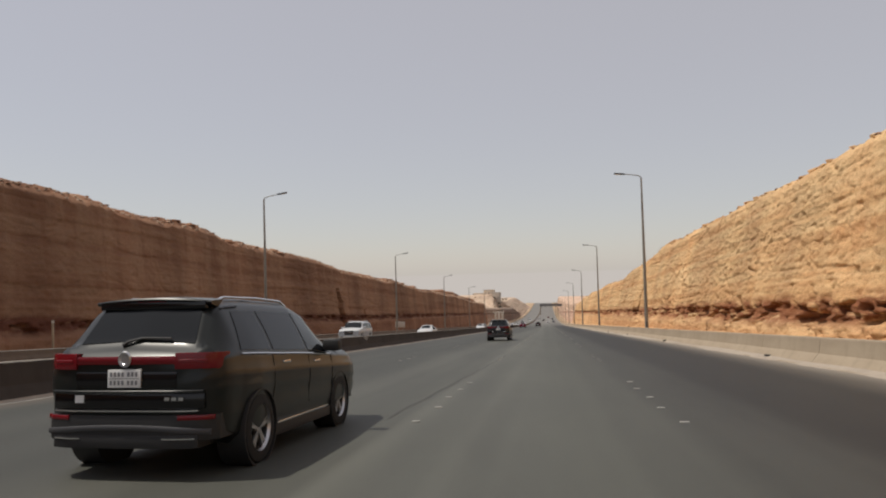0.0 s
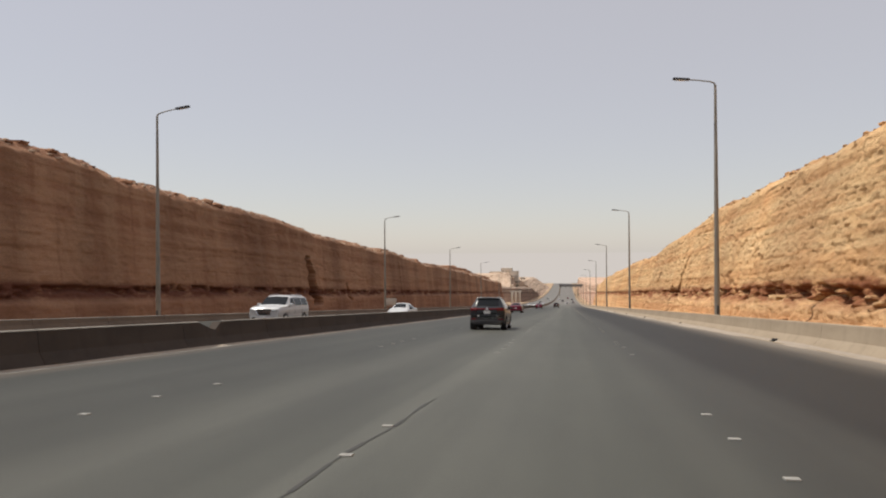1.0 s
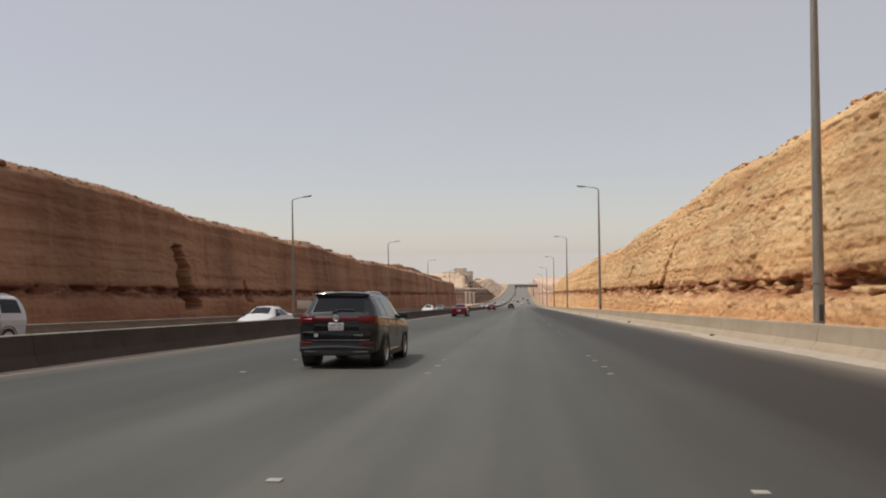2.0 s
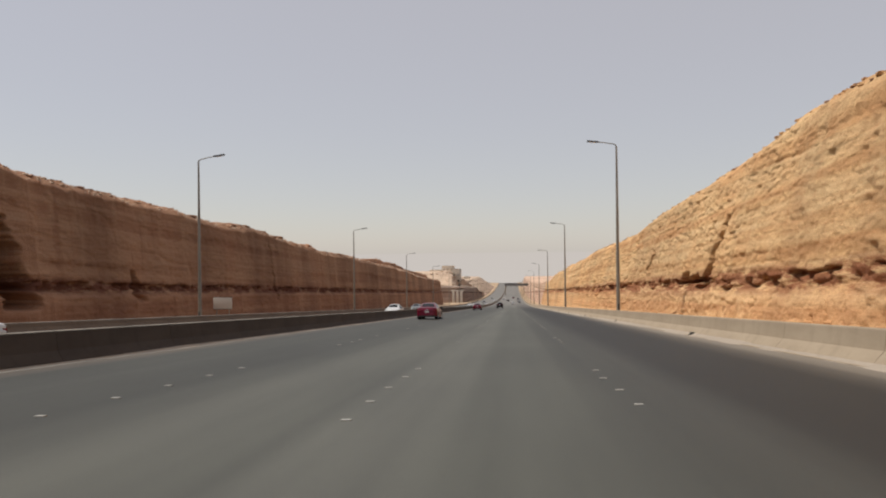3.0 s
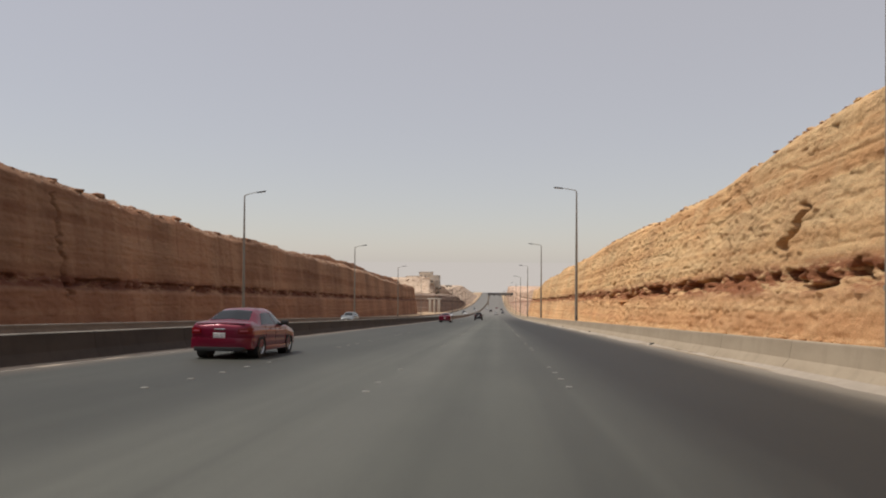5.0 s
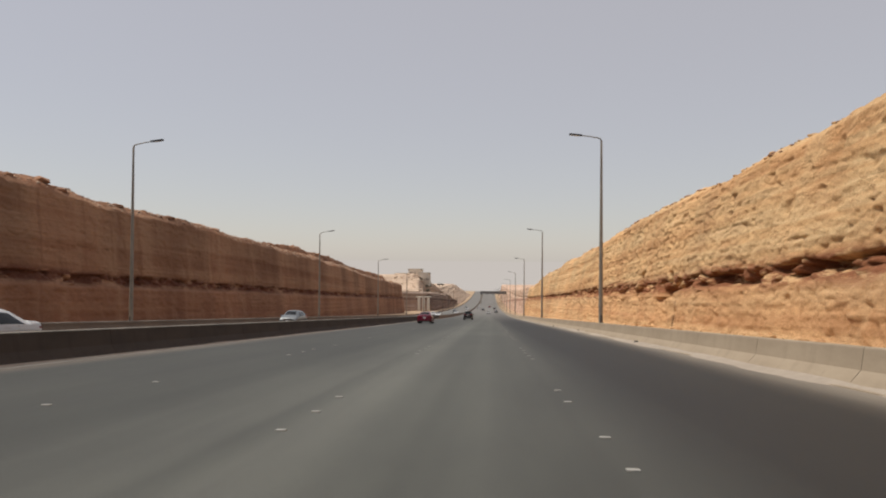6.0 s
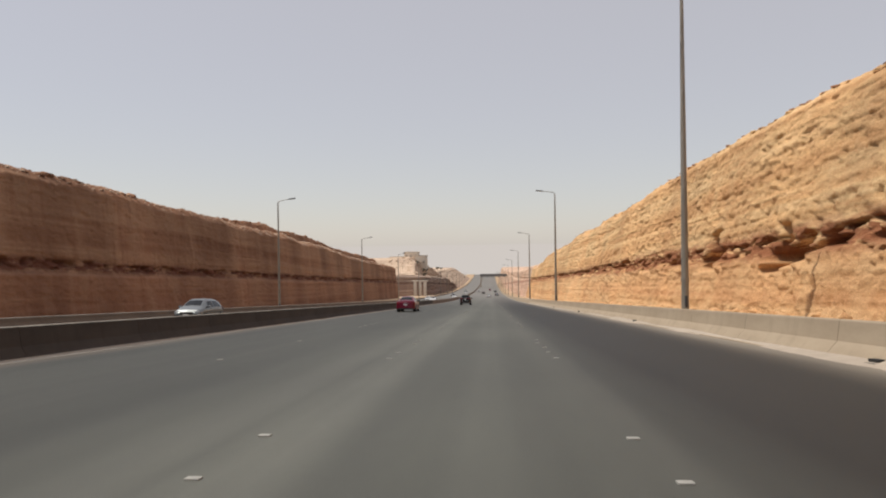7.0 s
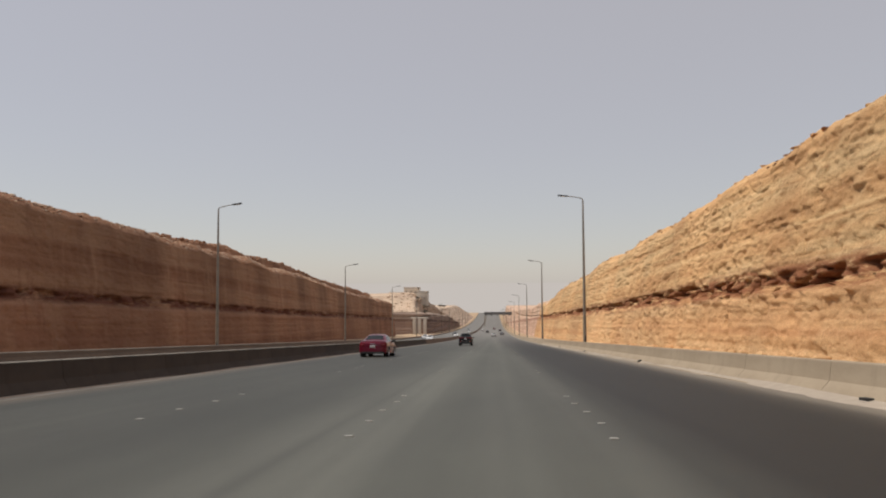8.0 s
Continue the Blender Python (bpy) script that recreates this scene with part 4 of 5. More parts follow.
def plate(e, y, z, back):
    """A number plate whose writing is plain bars."""
    s = -1 if back else 1
    bm = bmesh.new()
    box(bm, -0.17, 0.17, min(y, y + 0.02 * s), max(y, y + 0.02 * s), z - 0.085, z + 0.085, 0.006)
    p = part("number_plate", bm, PLATE_WHITE, e, "white number plate")
    bm = bmesh.new()
    y1 = y + 0.024 * s
    for z0, z1 in ((0.018, 0.06), (-0.06, -0.018)):
        for x0 in (-0.145, -0.105, -0.065, -0.025, 0.035, 0.075, 0.115):
            box(bm, x0, x0 + 0.024, min(y1, y1 + 0.003), max(y1, y1 + 0.003), z + z0, z + z1)
    box(bm, -0.155, 0.155, min(y1, y1 + 0.003), max(y1, y1 + 0.003), z - 0.003, z + 0.003)
    part("plate_marks", bm, PLATE_INK, p)


SUV = [(-2.27, 0.42, 0.5, 0.54, 0.98, 0.5, 1.12), (-2.24, 0.4, 0.62, 0.66, 1.03, 0.62, 1.15), (-2.2, 0.38, 0.74, 0.78, 1.07, 0.7, 1.18), (-2.12, 0.36, 0.85, 0.885, 1.11, 0.75, 1.225), (-1.98, 0.32, 0.9, 0.905, 1.13, 0.71, 1.41), (-1.8, 0.27, 0.905, 0.91, 1.13, 0.66, 1.645), (-1.7, 0.26, 0.918, 0.912, 1.13, 0.645, 1.69), (-1.36, 0.26, 0.936, 0.92, 1.12, 0.642, 1.71), (-0.95, 0.25, 0.91, 0.915, 1.1, 0.64, 1.72),
       (0.1, 0.25, 0.91, 0.915, 1.06, 0.64, 1.71), (0.55, 0.25, 0.91, 0.915, 1.03, 0.635, 1.63), (1.15, 0.25, 0.91, 0.91, 1.01, 0.71, 1.25), (1.35, 0.25, 0.91, 0.905, 1.0, 0.78, 1.12), (1.9, 0.28, 0.9, 0.885, 0.97, 0.76, 1.07), (2.2, 0.32, 0.86, 0.84, 0.9, 0.7, 0.99), (2.3, 0.36, 0.8, 0.78, 0.8, 0.64, 0.88), (2.34, 0.42, 0.76, 0.74, 0.7, 0.6, 0.78)]
SEDAN = [(-2.3, 0.4, 0.5, 0.52, 0.8, 0.46, 0.88), (-2.27, 0.36, 0.64, 0.66, 0.85, 0.6, 0.94), (-2.23, 0.32, 0.76, 0.78, 0.89, 0.7, 0.99), (-2.15, 0.3, 0.86, 0.86, 0.91, 0.78, 1.02), (-2.0, 0.26, 0.89, 0.87, 0.92, 0.78, 1.05), (-1.65, 0.22, 0.89, 0.87, 0.94, 0.74, 1.08), (-1.05, 0.2, 0.89, 0.88, 0.94, 0.62, 1.36), (-0.7, 0.2, 0.89, 0.88, 0.93, 0.6, 1.44),
         (0.0, 0.2, 0.89, 0.88, 0.92, 0.6, 1.46), (0.35, 0.2, 0.89, 0.88, 0.9, 0.6, 1.42), (1.05, 0.2, 0.89, 0.88, 0.9, 0.7, 1.06), (1.25, 0.2, 0.89, 0.87, 0.88, 0.74, 0.96), (1.85, 0.22, 0.88, 0.85, 0.78, 0.72, 0.86), (2.15, 0.28, 0.82, 0.79, 0.66, 0.64, 0.74), (2.28, 0.36, 0.72, 0.7, 0.54, 0.56, 0.62)]
OFFROADER = [(-2.4, 0.45, 0.6, 0.64, 1.05, 0.6, 1.2), (-2.36, 0.42, 0.78, 0.8, 1.1, 0.72, 1.32), (-2.25, 0.38, 0.88, 0.9, 1.14, 0.78, 1.52), (-2.05, 0.34, 0.92, 0.93, 1.16, 0.77, 1.73), (-1.85, 0.3, 0.93, 0.93, 1.16, 0.755, 1.78), (-1.0, 0.28, 0.93, 0.93, 1.16, 0.75, 1.8),
             (0.1, 0.28, 0.93, 0.93, 1.14, 0.75, 1.79), (0.45, 0.28, 0.93, 0.93, 1.13, 0.745, 1.74), (1.1, 0.28, 0.93, 0.925, 1.12, 0.83, 1.25), (1.25, 0.28, 0.93, 0.92, 1.12, 0.87, 1.18), (2.0, 0.3, 0.92, 0.91, 1.08, 0.85, 1.13), (2.28, 0.34, 0.89, 0.88, 1.0, 0.8, 1.06), (2.37, 0.36, 0.86, 0.85, 0.9, 0.76, 0.98), (2.4, 0.4, 0.84, 0.83, 0.84, 0.72, 0.92)]
HATCH = [(-1.95, 0.4, 0.5, 0.52, 0.8, 0.46, 0.9), (-1.92, 0.36, 0.64, 0.66, 0.86, 0.58, 0.98), (-1.88, 0.3, 0.76, 0.78, 0.9, 0.68, 1.05), (-1.8, 0.27, 0.85, 0.86, 0.92, 0.72, 1.13), (-1.55, 0.24, 0.87, 0.87, 0.94, 0.66, 1.36), (-1.3, 0.2, 0.87, 0.87, 0.95, 0.62, 1.46), (-0.6, 0.2, 0.87, 0.87, 0.94, 0.61, 1.52), (0.2, 0.2, 0.87, 0.87, 0.92, 0.6, 1.51), (0.5, 0.2, 0.87, 0.87, 0.9, 0.6, 1.44),
         (1.15, 0.2, 0.87, 0.86, 0.9, 0.7, 1.08), (1.35, 0.2, 0.87, 0.85, 0.88, 0.73, 0.98), (1.8, 0.24, 0.84, 0.81, 0.76, 0.68, 0.86), (2.05, 0.36, 0.72, 0.7, 0.56, 0.56, 0.64)]


def tail_bar(rear, x0, x1, z0, z1, out, depth=0.07, sag=0.0):
    """A bar that follows the rounded tail from x0 to x1; sag lifts its outer ends."""
    bm = bmesh.new()
    rings = []
    for x in np.linspace(x0, x1, 19):
        y = rear + float(np.interp(abs(x), [0.0, 0.54, 0.66, 0.78, 0.86, 0.9], [-0.012, 0.0, 0.03, 0.07, 0.13, 0.21])) - out
        up = sag * (abs(x) / 0.885) ** 2
        e = 0.18 * (z1 - z0)
        rings.append([bm.verts.new(p) for p in ((x, y + depth, z0 + up), (x, y + 0.006, z0 + up), (x, y, z0 + up + e), (x, y, z1 + up - e), (x, y + 0.006, z1 + up), (x, y + depth, z1 + up))])
    for a, b in zip(rings, rings[1:]):
        for k in range(6):
            bm.faces.new((a[k], a[(k + 1) % 6], b[(k + 1) % 6], b[k]))
    bm.faces.new(rings[0])
    bm.faces.new(rings[-1][::-1])
    bmesh.ops.recalc_face_normals(bm, faces=bm.faces)
    return bm


def vehicle(kind, name, coat, label, spec, category, place, size=1.0):
    """A car with its parts. spec: glass spans and axles. place: x, y and heading in degrees."""
    e = tagged(new(name), label, category)
    sh = Shell(kind)
    rear, front = kind[0][0], kind[-1][0]
    part("body", sh.body(), coat, e)
    # glass
    for sd in (1, -1):
        for y0, y1, y2, y3 in spec["side_glass"]:
            part("side_window", sh.patch((4.1, y0, sd), (4.1, y1, sd), (4.9, y2, sd), (4.9, y3, sd)), GLASS, e, "dark tinted side window")
    a, b = spec["rear_glass"]
    part("rear_window", sh.patch((6, a, -0.99), (6, a, 0.99), (6, b, 0.99), (6, b, -0.99), 0.006, 10), GLASS, e, "dark tinted rear window")
    a, b = spec["windscreen"]
    ws = 1.1 if kind is OFFROADER else 0.95
    part("windscreen", sh.patch((6, a, -ws), (6, a, ws), (6, b, ws), (6, b, -ws), 0.006, 10), GLASS, e, "raked windscreen")
    # arches and wheels
    r, w = spec["wheel"]
    for y in spec["axles"]:
        for sd in (1, -1):
            xw = sh.point(3, y, 1).x
            bm = bmesh.new()
            lathe(bm, [(r * 0.2, sd * (xw - 0.3)), (r * 1.12, sd * (xw - 0.3)), (r * 1.12, sd * (xw + 0.001)), (r * 1.09, sd * (xw + 0.004)), (r * 1.06, sd * (xw + 0.001)), (r * 1.06, sd * (xw - 0.16)), (r * 0.2, sd * (xw - 0.18))], "x", 28)
            arch = part("wheel_arch", bm, PLASTIC, e, "black wheel arch")
            arch.location = (0, y, r * 1.02)
            wheel(e, sd * (xw - w * 0.5), y, r, w, spec["spokes"], sd)
    # sills and bumpers
    for sd in (1, -1):
        bm = bmesh.new()
        box(bm, sd * 0.86 - 0.07, sd * 0.86 + 0.07, spec["axles"][0] + r * 1.15, spec["axles"][1] - r * 1.15, 0.2, 0.33, 0.02)
        part("side_sill", bm, PLASTIC if kind is SUV else coat, e)
        # mirror
        ym = spec["windscreen"][0] + 0.28
        p = sh.point(4.15, ym, sd)
        bm = bmesh.new()
        box(bm, min(p.x - 0.02 * sd, p.x + 0.22 * sd), max(p.x - 0.02 * sd, p.x + 0.22 * sd), ym - 0.08, ym + 0.09, p.z + 0.0, p.z + 0.15, 0.04)
        part("wing_mirror", bm, PLASTIC if spec.get("black_mirror") else coat, e)
        # door handles and seams
        for yh in spec["handles"]:
            p = sh.point(3.75, yh, sd)
            bm = bmesh.new()
            box(bm, p.x - 0.02, p.x + 0.02, yh - 0.1, yh + 0.1, p.z - 0.015, p.z + 0.015, 0.008)
            part("door_handle", bm, CHROME if kind is SUV else coat, e)
        for ys_ in spec["seams"]:
            bm = bmesh.new()
            pts = [sh.point(u, ys_, sd) + Vector((sd * 0.001, 0, 0)) for u in (2.3, 2.7, 3.0, 3.4, 3.8, 4.0)]
            tube(bm, pts, 0.006, 4)
            part("door_seam", bm, PLASTIC, e)
    # lamps
    zl, hl, wl = spec["tail"]
    for sd in (1, -1):
        t = part("tail_lamp", tail_bar(rear, sd * (0.87 - wl), sd * 0.89, zl - hl / 2, zl + hl / 2, 0.024, 0.16), RED_LENS, e, "red tail lamp")
        part("reversing_lens", tail_bar(rear, sd * (0.92 - wl), sd * 0.8, zl - hl * 0.12, zl + hl * 0.12, 0.029, 0.01), PINK_LENS if kind is SEDAN else RED_LENS, t)
        bm = bmesh.new()
        zf = spec["head"]
        if kind is OFFROADER:
            box(bm, min(sd * 0.5, sd * 0.87), max(sd * 0.5, sd * 0.87), front - 0.4, front + 0.02, zf - 0.06, zf + 0.09, 0.04)
        else:
            box(bm, min(sd * 0.42, sd * 0.8), max(sd * 0.42, sd * 0.8), front - 0.36, front - (0.0 if kind is SUV else 0.06), zf - 0.08, zf + 0.07, 0.03)
        lamp = part("headlamp", bm, CLEAR_LENS, e, "clear headlamp")
        bm = bmesh.new()
        lathe(bm, [(0.001, 0.012), (0.035, 0.01), (0.05, 0.0), (0.056, -0.02)], "z", 14)
        bmesh.ops.transform(bm, matrix=pose(sd * 0.56, front - (0.0 if kind is SUV else 0.06), zf - 0.005, -90, 0, 0), verts=bm.verts)
        part("projector", bm, PLASTIC, lamp)
        bm = bmesh.new()
        box(bm, min(sd * 0.5, sd * 0.72), max(sd * 0.5, sd * 0.72), front - 0.1, front + 0.022, 0.42, 0.52, 0.02)
        part("fog_lamp_surround", bm, PLASTIC, e, "black fog lamp surround")
    bm = bmesh.new()
    tall = 0.1 if kind is OFFROADER else 0.0
    box(bm, -0.42, 0.42, front - 0.1, front + 0.015, spec["head"] - 0.16 - tall, spec["head"] + 0.02 + tall * 0.7, 0.02)
    grille = part("grille", bm, PLASTIC, e, "black front grille")
    for z in np.linspace(spec["head"] - 0.13, spec["head"] - 0.01, 4):
        bm = bmesh.new()
        box(bm, -0.4, 0.4, front + 0.012, front + 0.022, z - 0.006, z + 0.006)
        part("grille_bar", bm, CHROME, grille, "chrome grille bar")
    if kind is OFFROADER:
        for sd in (1, -1):
            bm = bmesh.new()
            tube(bm, [(sd * 0.47, front + 0.02, spec["head"] + 0.09), (sd * 0.44, front + 0.03, spec["head"] - 0.06), (sd * 0.3, front + 0.035, spec["head"] - 0.26)], 0.028, 8)
            part("grille_surround", bm, CHROME, grille, "broad chrome grille surround")
            bm = bmesh.new()
            box(bm, min(sd * 0.52, sd * 0.84), max(sd * 0.52, sd * 0.84), front + 0.018, front + 0.026, spec["head"] - 0.055, spec["head"] - 0.035, 0.003)
            part("lamp_trim", bm, CHROME, e, "chrome strip under the headlamp")
            bm = bmesh.new()
            tube(bm, [sh.point(5.9, y, sd) + Vector((0, 0, up)) for y, up in ((-1.75, 0.0), (-1.6, 0.05), (-0.6, 0.055), (0.0, 0.05), (0.2, 0.0))], 0.018, 6)
            part("roof_rail", bm, CHROME, e, "slim roof rail")
    bm = bmesh.new()
    box(bm, -0.8, 0.8, front - 0.2, front + 0.03, 0.3, 0.4, 0.03)
    part("front_bumper", bm, coat, e)
    plate(e, front + 0.03, 0.46, False)
    # tail
    lift = spec.get("lift", 0.3)
    part("rear_bumper", tail_bar(rear, -0.89, 0.89, lift, spec["bumper"], 0.045, 0.3), PLASTIC if kind is SUV else coat, e)
    part("rear_valance", tail_bar(rear, -0.74, 0.74, lift - 0.07, lift + 0.05, 0.055, 0.3), PLASTIC, e, "black rear valance")
    zp = spec["plate"]
    plate(e, rear - (0.015 if zp > spec["bumper"] else 0.045), zp, True)
    bm = bmesh.new()
    tube(bm, [(0, spec["antenna"], kind[4][6] - 0.02), (0, spec["antenna"] - 0.08, kind[4][6] + 0.12)], [0.02, 0.012], 6)
    part("antenna", bm, PLASTIC, e)
    if kind is SUV:
        part("light_bar", tail_bar(rear, -0.56, 0.56, zl - 0.03, zl + 0.045, 0.02), RED_LENS, e, "red light strip across the tailgate")
        part("plate_ledge", tail_bar(rear, -0.78, 0.78, 0.8, 0.83, 0.05, 0.1), coat, e, "bright-edged ledge under the plate")
        # Flush black bar: the shade of a plate recess put into colour.
        part("plate_panel", tail_bar(rear, -0.52, 0.52, 0.85, 1.0, 0.008), GLOSS_BLACK, e, "flush dark panel round the plate")
        bm = bmesh.new()
        rings = []
        for x in np.linspace(-0.63, 0.63, 11):
            d, y0 = 0.035 * (abs(x) / 0.63) ** 2, rear + 0.38 + 0.05 * (abs(x) / 0.63) ** 3
            rings.append([bm.verts.new(p) for p in ((x, -1.6, 1.735 - d), (x, y0, 1.715 - d), (x, y0 - 0.012, 1.7 - d), (x, y0, 1.68 - d), (x, -1.7, 1.655 - d))])
        for p, q in zip(rings, rings[1:]):
            for k in range(5):
                bm.faces.new((p[k], p[(k + 1) % 5], q[(k + 1) % 5], q[k]))
        bm.faces.new(rings[0])
        bm.faces.new(rings[-1][::-1])
        bmesh.ops.recalc_face_normals(bm, faces=bm.faces)
        spoiler = part("roof_spoiler", bm, coat, e)
        bm = bmesh.new()
        box(bm, -0.58, 0.58, rear + 0.4, rear + 0.5, 1.6, 1.682, 0.012)
        part("spoiler_underside", bm, GLOSS_BLACK, spoiler, "gloss black underside of the spoiler")
        bm = bmesh.new()
        box(bm, -0.16, 0.16, rear + 0.385, rear + 0.4, 1.672, 1.686, 0.004)
        part("brake_light", bm, RED_LENS, spoiler, "high red brake light")
        bm = bmesh.new()
        lathe(bm, [(0.001, 0.006), (0.035, 0.008), (0.042, 0.016), (0.058, 0.018), (0.068, 0.0)], "z", 20)
        bmesh.ops.transform(bm, matrix=pose(0, rear - 0.03, zl + 0.02, 90, 0, 0) @ Matrix.Diagonal((1, 1.15, 1, 1)), verts=bm.verts)
        part("badge", bm, ALLOY, e, "rounded chrome badge")
        part("chrome_strip", tail_bar(rear, -0.74, 0.74, 0.632, 0.65, 0.052, 0.03), CHROME, e, "chrome strip above the bumper")
        part("tailgate_trim", tail_bar(rear, -0.78, 0.78, 0.66, 0.8, 0.028), GLOSS_BLACK, e, "dark lower tailgate trim")
        part("skid_plate", tail_bar(rear, -0.84, 0.84, 0.465, 0.515, 0.064, 0.03, -0.05), LAMP_GREY, e, "dull metallic bumper insert")
        for sd in (1, -1):
            part("exhaust_trim", tail_bar(rear, sd * 0.42, sd * 0.72, 0.38, 0.395, 0.066, 0.03), CHROME, e, "flat chrome exhaust trim")
            part("rear_reflector", tail_bar(rear, sd * 0.56, sd * 0.86, 0.555, 0.6, 0.05, 0.03), RED_LENS, e, "red reflector")
            bm = bmesh.new()
            tube(bm, [sh.point(5.9, y, sd) + Vector((0, 0, up)) for y, up in ((-1.55, 0.0), (-1.4, 0.03), (-0.6, 0.035), (0.1, 0.03), (0.3, 0.0))], 0.014, 6)
            part("roof_rail", bm, CHROME, e, "slim roof rail")
            bm = bmesh.new()
            pts = [sh.point(4.0, y, sd) + Vector((sd * 0.008, 0, 0.012)) for y in np.linspace(-1.75, 0.95, 12)]
            tube(bm, pts, 0.01, 5)
            part("window_trim", bm, CHROME, e, "chrome strip under the side windows")
            bm = bmesh.new()
            box(bm, sd * 0.925 - 0.008, sd * 0.925 + 0.008, -0.85, 0.85, 0.33, 0.355, 0.005)
            part("sill_strip", bm, CHROME, e, "chrome strip along the sill")
        bm = bmesh.new()
        tube(bm, [(-0.12, rear + 0.11, 1.245), (-0.08, rear + 0.13, 1.28), (0.05, rear + 0.165, 1.315), (0.36, rear + 0.165, 1.31)], [0.024, 0.02, 0.014, 0.01], 6)
        part("rear_wiper", bm, PLASTIC, e, "black rear wiper")
        bm = bmesh.new()
        box(bm, -0.5, -0.41, rear - 0.04, rear - 0.03, 0.715, 0.785)
        part("sticker", bm, PLATE_WHITE, e, "small pale sticker")
        bm = bmesh.new()
        for x in (0.42, 0.49, 0.56):
            box(bm, x, x + 0.05, rear - 0.036, rear - 0.03, 0.735, 0.765)
        part("model_marks", bm, CHROME, e, "small chrome marks")
        for sd in (1, -1):
            bm = bmesh.new()
            tube(bm, [sh.point(5.0, y, sd) + Vector((sd * 0.006, 0, 0.0)) for y in np.linspace(-1.72, -1.35, 5)] , 0.012, 5)
            part("pillar_trim", bm, GLOSS_BLACK, e, "black trim at the rear pillar")
    if kind is SEDAN:
        bm = bmesh.new()
        box(bm, -0.16, 0.16, rear - 0.02, rear + 0.02, 0.83, 0.87, 0.012)
        part("badge", bm, CHROME, e, "plain gold-toned badge bar")
        bm = bmesh.new()
        box(bm, -0.7, 0.7, rear + 0.05, rear + 0.13, 1.0, 1.018, 0.008)
        part("boot_lip", bm, coat, e)
    x, y, turn = place
    e.matrix_basis = on_road(x, y, 0, turn) @ Matrix.Diagonal((size, size, size, 1))
    return e


SUV_SPEC = dict(side_glass=[(-1.72, -1.0, -1.05, -1.55), (-0.92, 0.08, 0.02, -0.95), (0.16, 1.0, 0.42, 0.08)], rear_glass=(-2.1, -1.82), windscreen=(0.58, 1.2), axles=(-1.36, 1.36), wheel=(0.36, 0.235), spokes=5,
                handles=(-0.62, 0.4), seams=(-0.98, 0.12, 1.0), tail=(1.1, 0.15, 0.36), head=0.82, bumper=0.6, plate=0.94, antenna=-1.45, black_mirror=True, lift=0.37)
SEDAN_SPEC = dict(side_glass=[(-1.35, -0.1, -0.15, -0.85), (-0.02, 0.85, 0.3, -0.08)], rear_glass=(-1.6, -0.98), windscreen=(0.4, 1.05), axles=(-1.36, 1.33), wheel=(0.33, 0.22), spokes=5,
                  handles=(-0.55, 0.42), seams=(-1.0, -0.06, 0.95), tail=(0.8, 0.17, 0.33), head=0.64, bumper=0.6, plate=0.66, antenna=-0.9, black_mirror=True)
HATCH_SPEC = dict(side_glass=[(-1.4, -0.3, -0.35, -1.15), (-0.22, 0.9, 0.4, -0.28)], rear_glass=(-1.86, -1.5), windscreen=(0.55, 1.15), axles=(-1.25, 1.25), wheel=(0.31, 0.2), spokes=7,
                  handles=(-0.7, 0.3), seams=(-0.26, 0.9), tail=(0.9, 0.26, 0.2), head=0.68, bumper=0.58, plate=0.74, antenna=-1.1)

OFFROADER_SPEC = dict(side_glass=[(-2.0, -1.12, -1.14, -1.9), (-1.02, 0.02, 0.0, -1.04), (0.1, 1.0, 0.42, 0.08)], rear_glass=(-2.3, -2.08), windscreen=(0.5, 1.13), axles=(-1.42, 1.45), wheel=(0.38, 0.25), spokes=6,
                      handles=(-0.72, 0.35), seams=(-1.07, 0.06, 1.0), tail=(1.0, 0.3, 0.2), head=0.9, bumper=0.62, plate=0.94, antenna=-1.6, lift=0.4)

vehicle(SUV, "suv", GREY_PAINT, "dark grey metallic suv with a red light strip and chrome trim", SUV_SPEC, "suv", (-4.22, 8.85, -0.9), 1.07)
vehicle(SUV, "suv", COAL_PAINT, "charcoal suv driving well ahead in the middle lane", SUV_SPEC, "suv", (-4.35, 62.9, 0), 1.06)
vehicle(SEDAN, "sedan", RED_PAINT, "dark red metallic four-door sedan with tinted glass", SEDAN_SPEC, "car", (-8.12, 135.2, 0), 1.09)
vehicle(SEDAN, "sedan", RED_PAINT, "dark red sedan far ahead in the fast lane", SEDAN_SPEC, "car", (-8.3, 230.0, 0), 1.08)
vehicle(OFFROADER, "suv", WHITE_PAINT, "large white suv with a chrome-edged grille coming the other way", OFFROADER_SPEC, "suv", (-18.3, 64.6, 180), 1.07)
vehicle(SEDAN, "sedan", WHITE_PAINT, "white sedan coming the other way near the median", SEDAN_SPEC, "car", (-14.5, 82.5, 180))
vehicle(SEDAN, "sedan", WHITE_PAINT, "white sedan in the oncoming fast lane", SEDAN_SPEC, "car", (-14.9, 153.8, 180))
vehicle(HATCH, "hatchback", SILVER_PAINT, "silver hatchback coming the other way behind the median", HATCH_SPEC, "car", (-18.8, 201.5, 180))
vehicle(SEDAN, "sedan", WHITE_PAINT, "white sedan far off in the oncoming lanes", SEDAN_SPEC, "car", (-15.2, 345.0, 180))
vehicle(HATCH, "hatchback", WHITE_PAINT, "white hatchback far off in the oncoming lanes", HATCH_SPEC, "car", (-19.0, 372.0, 180))
vehicle(SUV, "suv", COAL_PAINT, "charcoal suv far ahead in the middle lane", SUV_SPEC, "suv", (-4.1, 284.0, 0), 1.05)
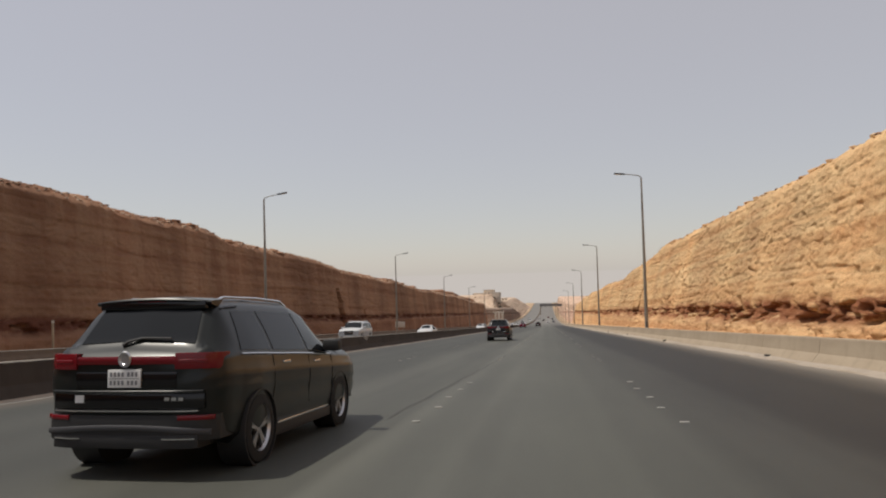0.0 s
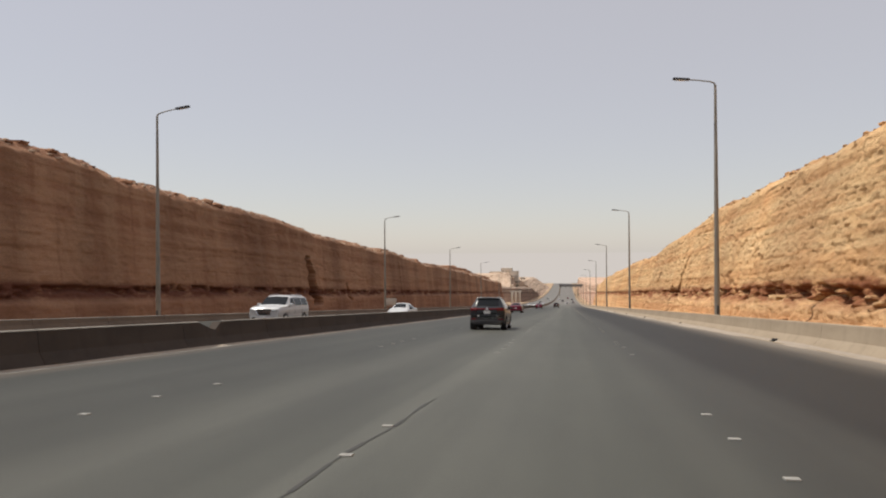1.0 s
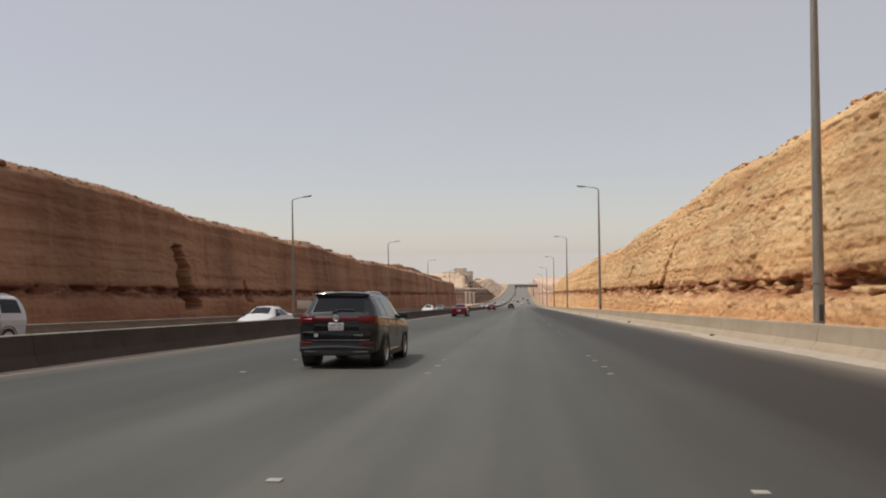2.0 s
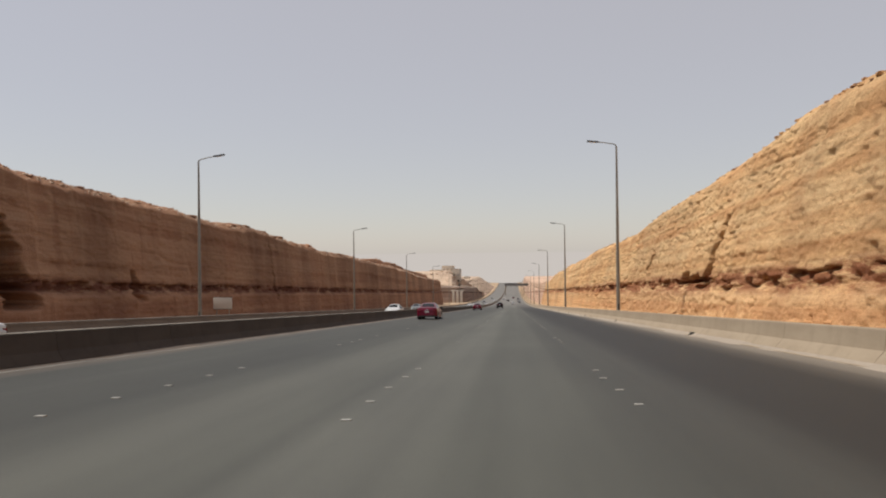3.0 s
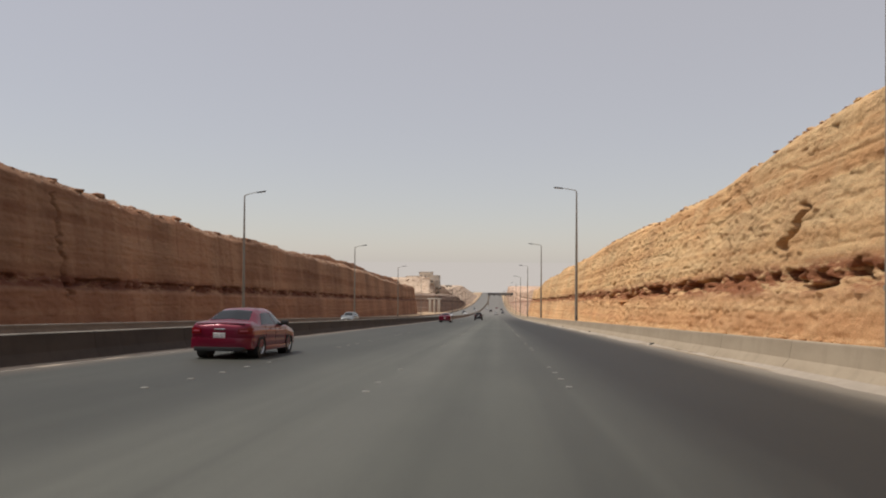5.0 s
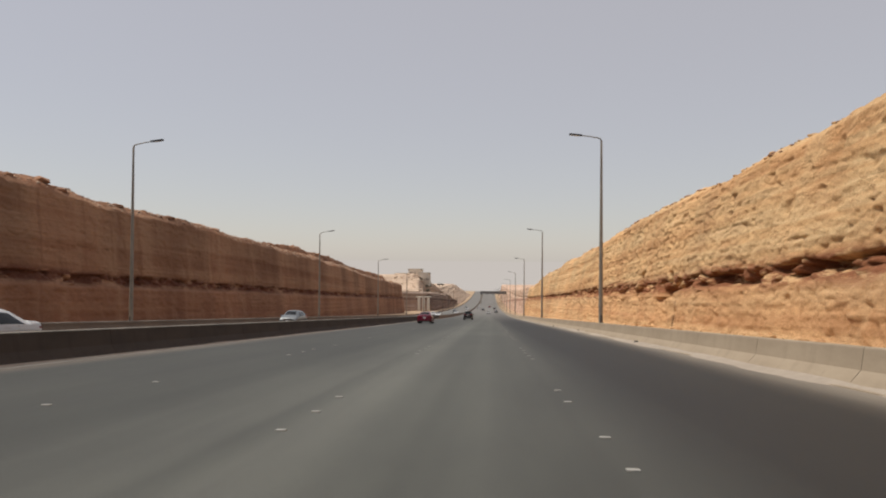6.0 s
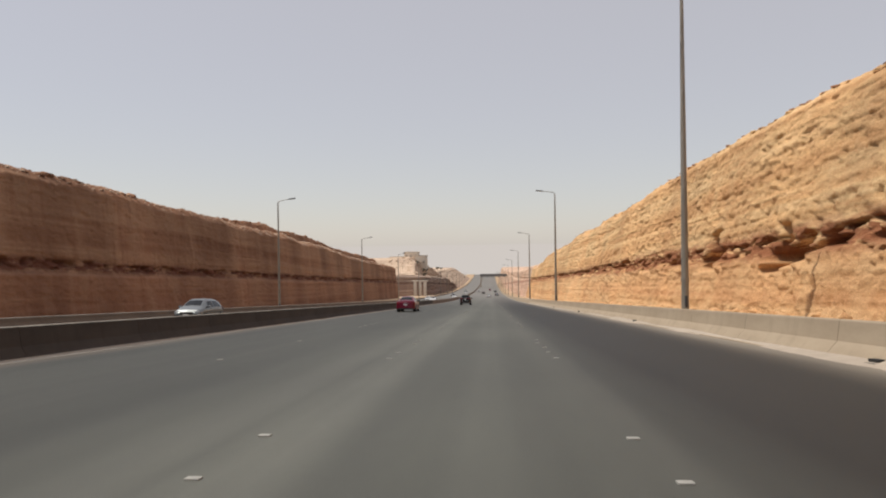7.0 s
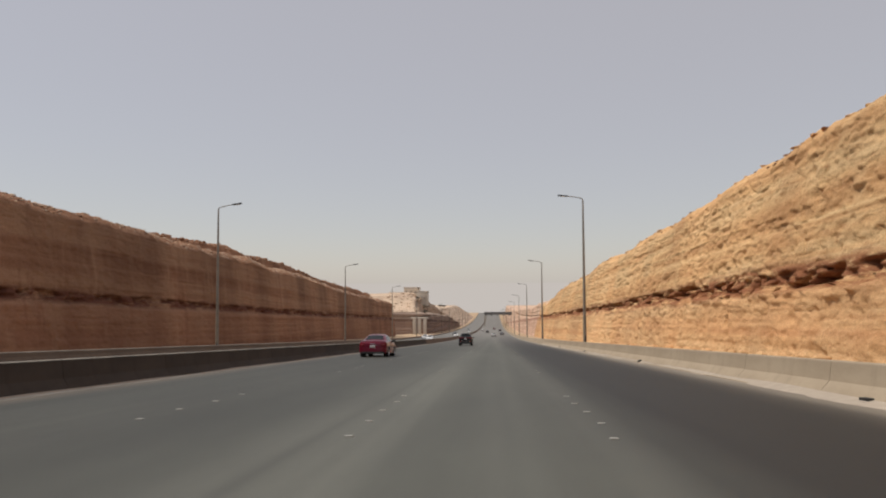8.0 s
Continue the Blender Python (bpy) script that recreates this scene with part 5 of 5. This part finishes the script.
for x, y, coat, label in ((-0.2, 470, WHITE_PAINT, "white sedan far ahead on the carriageway"), (3.8, 520, SILVER_PAINT, "silver sedan far ahead on the carriageway"),
                          (-4.0, 600, COAL_PAINT, "charcoal sedan far ahead on the carriageway"), (-8.0, 680, WHITE_PAINT, "white sedan far ahead in the fast lane"),
                          (0.1, 735, RED_PAINT, "dark red sedan far ahead in the middle lane"), (4.0, 660, COAL_PAINT, "charcoal sedan far ahead in the slow lane")):
    vehicle(SEDAN, "sedan", coat, label, SEDAN_SPEC, "car", (x, y, 0))

for x, y, coat, label in ((-15.0, 455, WHITE_PAINT, "white sedan coming down the far slope"), (-19.2, 520, COAL_PAINT, "charcoal sedan coming down the far slope"),
                          (-15.3, 610, WHITE_PAINT, "white sedan far up the oncoming lanes"), (-19.0, 700, SILVER_PAINT, "silver sedan far up the oncoming lanes")):
    vehicle(SEDAN, "sedan", coat, label, SEDAN_SPEC, "car", (x, y, 180))


# ---- far structures ----
def bridge():
    e = tagged(new("overpass"), "grey concrete overpass crossing the road far ahead", "bridge")
    y, z = 880.0, 21.6 - SLOPE * 880.0
    e.location = (0, y, z)
    bm = bmesh.new()
    box(bm, -10, 60, -6, 6, 0.9, 2.2, 0.1)
    part("deck", bm, CONCRETE_GREY, e)
    for x in np.arange(-9, 60, 6.0):
        bm = bmesh.new()
        box(bm, x, x + 0.9, -5.6, 5.6, -0.2, 0.95)
        part("girder", bm, CONCRETE_GREY, e)
    for s in (-1, 1):
        bm = bmesh.new()
        box(bm, -10, 60, s * 5.9 - 0.12, s * 5.9 + 0.12, 2.2, 3.2)
        part("parapet", bm, CONCRETE_GREY, e)
    for x in (-9.3, 12.5):
        bm = bmesh.new()
        box(bm, x - 0.35, x + 0.35, -4.5, 4.5, float(rise(y)) - z - 0.5, 0.0, 0.2)
        part("pier", bm, CONCRETE, e)
    return e


bridge()

portal = tagged(new("concrete_portal"), "pale concrete frame of three columns in the side valley", "portal")
portal.location = (-36.0, 517, float(rise(517)))
for x in (-2.8, -0.2, 2.4):
    bm = bmesh.new()
    box(bm, x - 0.75, x + 0.75, -0.8, 0.8, -0.3, 8.0, 0.06)
    part("column", bm, CONCRETE_WHITE, portal)
bm = bmesh.new()
box(bm, -4.6, 4.0, -0.9, 0.9, 8.0, 8.6, 0.05)
part("beam", bm, CONCRETE_WHITE, portal)


def house(x, y, z, w, d, h, cols, label):
    e = tagged(new("house"), label, "house", "houses on the bluff")
    e.location = (x, y, z)
    bm = bmesh.new()
    box(bm, -w / 2, w / 2, -d / 2, d / 2, -3, h, 0.05)
    part("wall", bm, STUCCO, e)
    for a, b, c, f in ((-w / 2, w / 2, -d / 2, -d / 2 + 0.25), (-w / 2, w / 2, d / 2 - 0.25, d / 2), (-w / 2, -w / 2 + 0.25, -d / 2, d / 2), (w / 2 - 0.25, w / 2, -d / 2, d / 2)):
        bm = bmesh.new()
        box(bm, a - 0.1, b + 0.1, c - 0.1, f + 0.1, h, h + 0.8)
        part("parapet", bm, STUCCO, e)
    for k in range(cols):
        for s in range(max(1, int(h // 3.2))):
            xx = -w / 2 + (k + 0.5) * w / cols
            bm = bmesh.new()
            box(bm, xx - 0.6, xx + 0.6, -d / 2 - 0.05, -d / 2 + 0.05, 0.9 + 3.1 * s, 2.3 + 3.1 * s)
            win = part("window", bm, HAZED_WINDOW, e)
            bm = bmesh.new()
            box(bm, xx - 0.75, xx + 0.75, -d / 2 - 0.14, -d / 2 - 0.02, 0.78 + 3.1 * s, 0.9 + 3.1 * s)
            part("sill", bm, STUCCO, win)
    return e


house(-50, 603, 23.6 - SLOPE * 603, 9, 10, 6.6, 3, "sand-coloured flat-roofed house on the bluff")
house(-43.5, 600, 22.4 - SLOPE * 598, 7, 9, 5.0, 2, "low sand-coloured flat-roofed house on the bluff")
house(-60, 612, 23.2 - SLOPE * 612, 10, 10, 4.5, 3, "wide flat-roofed house behind on the bluff")
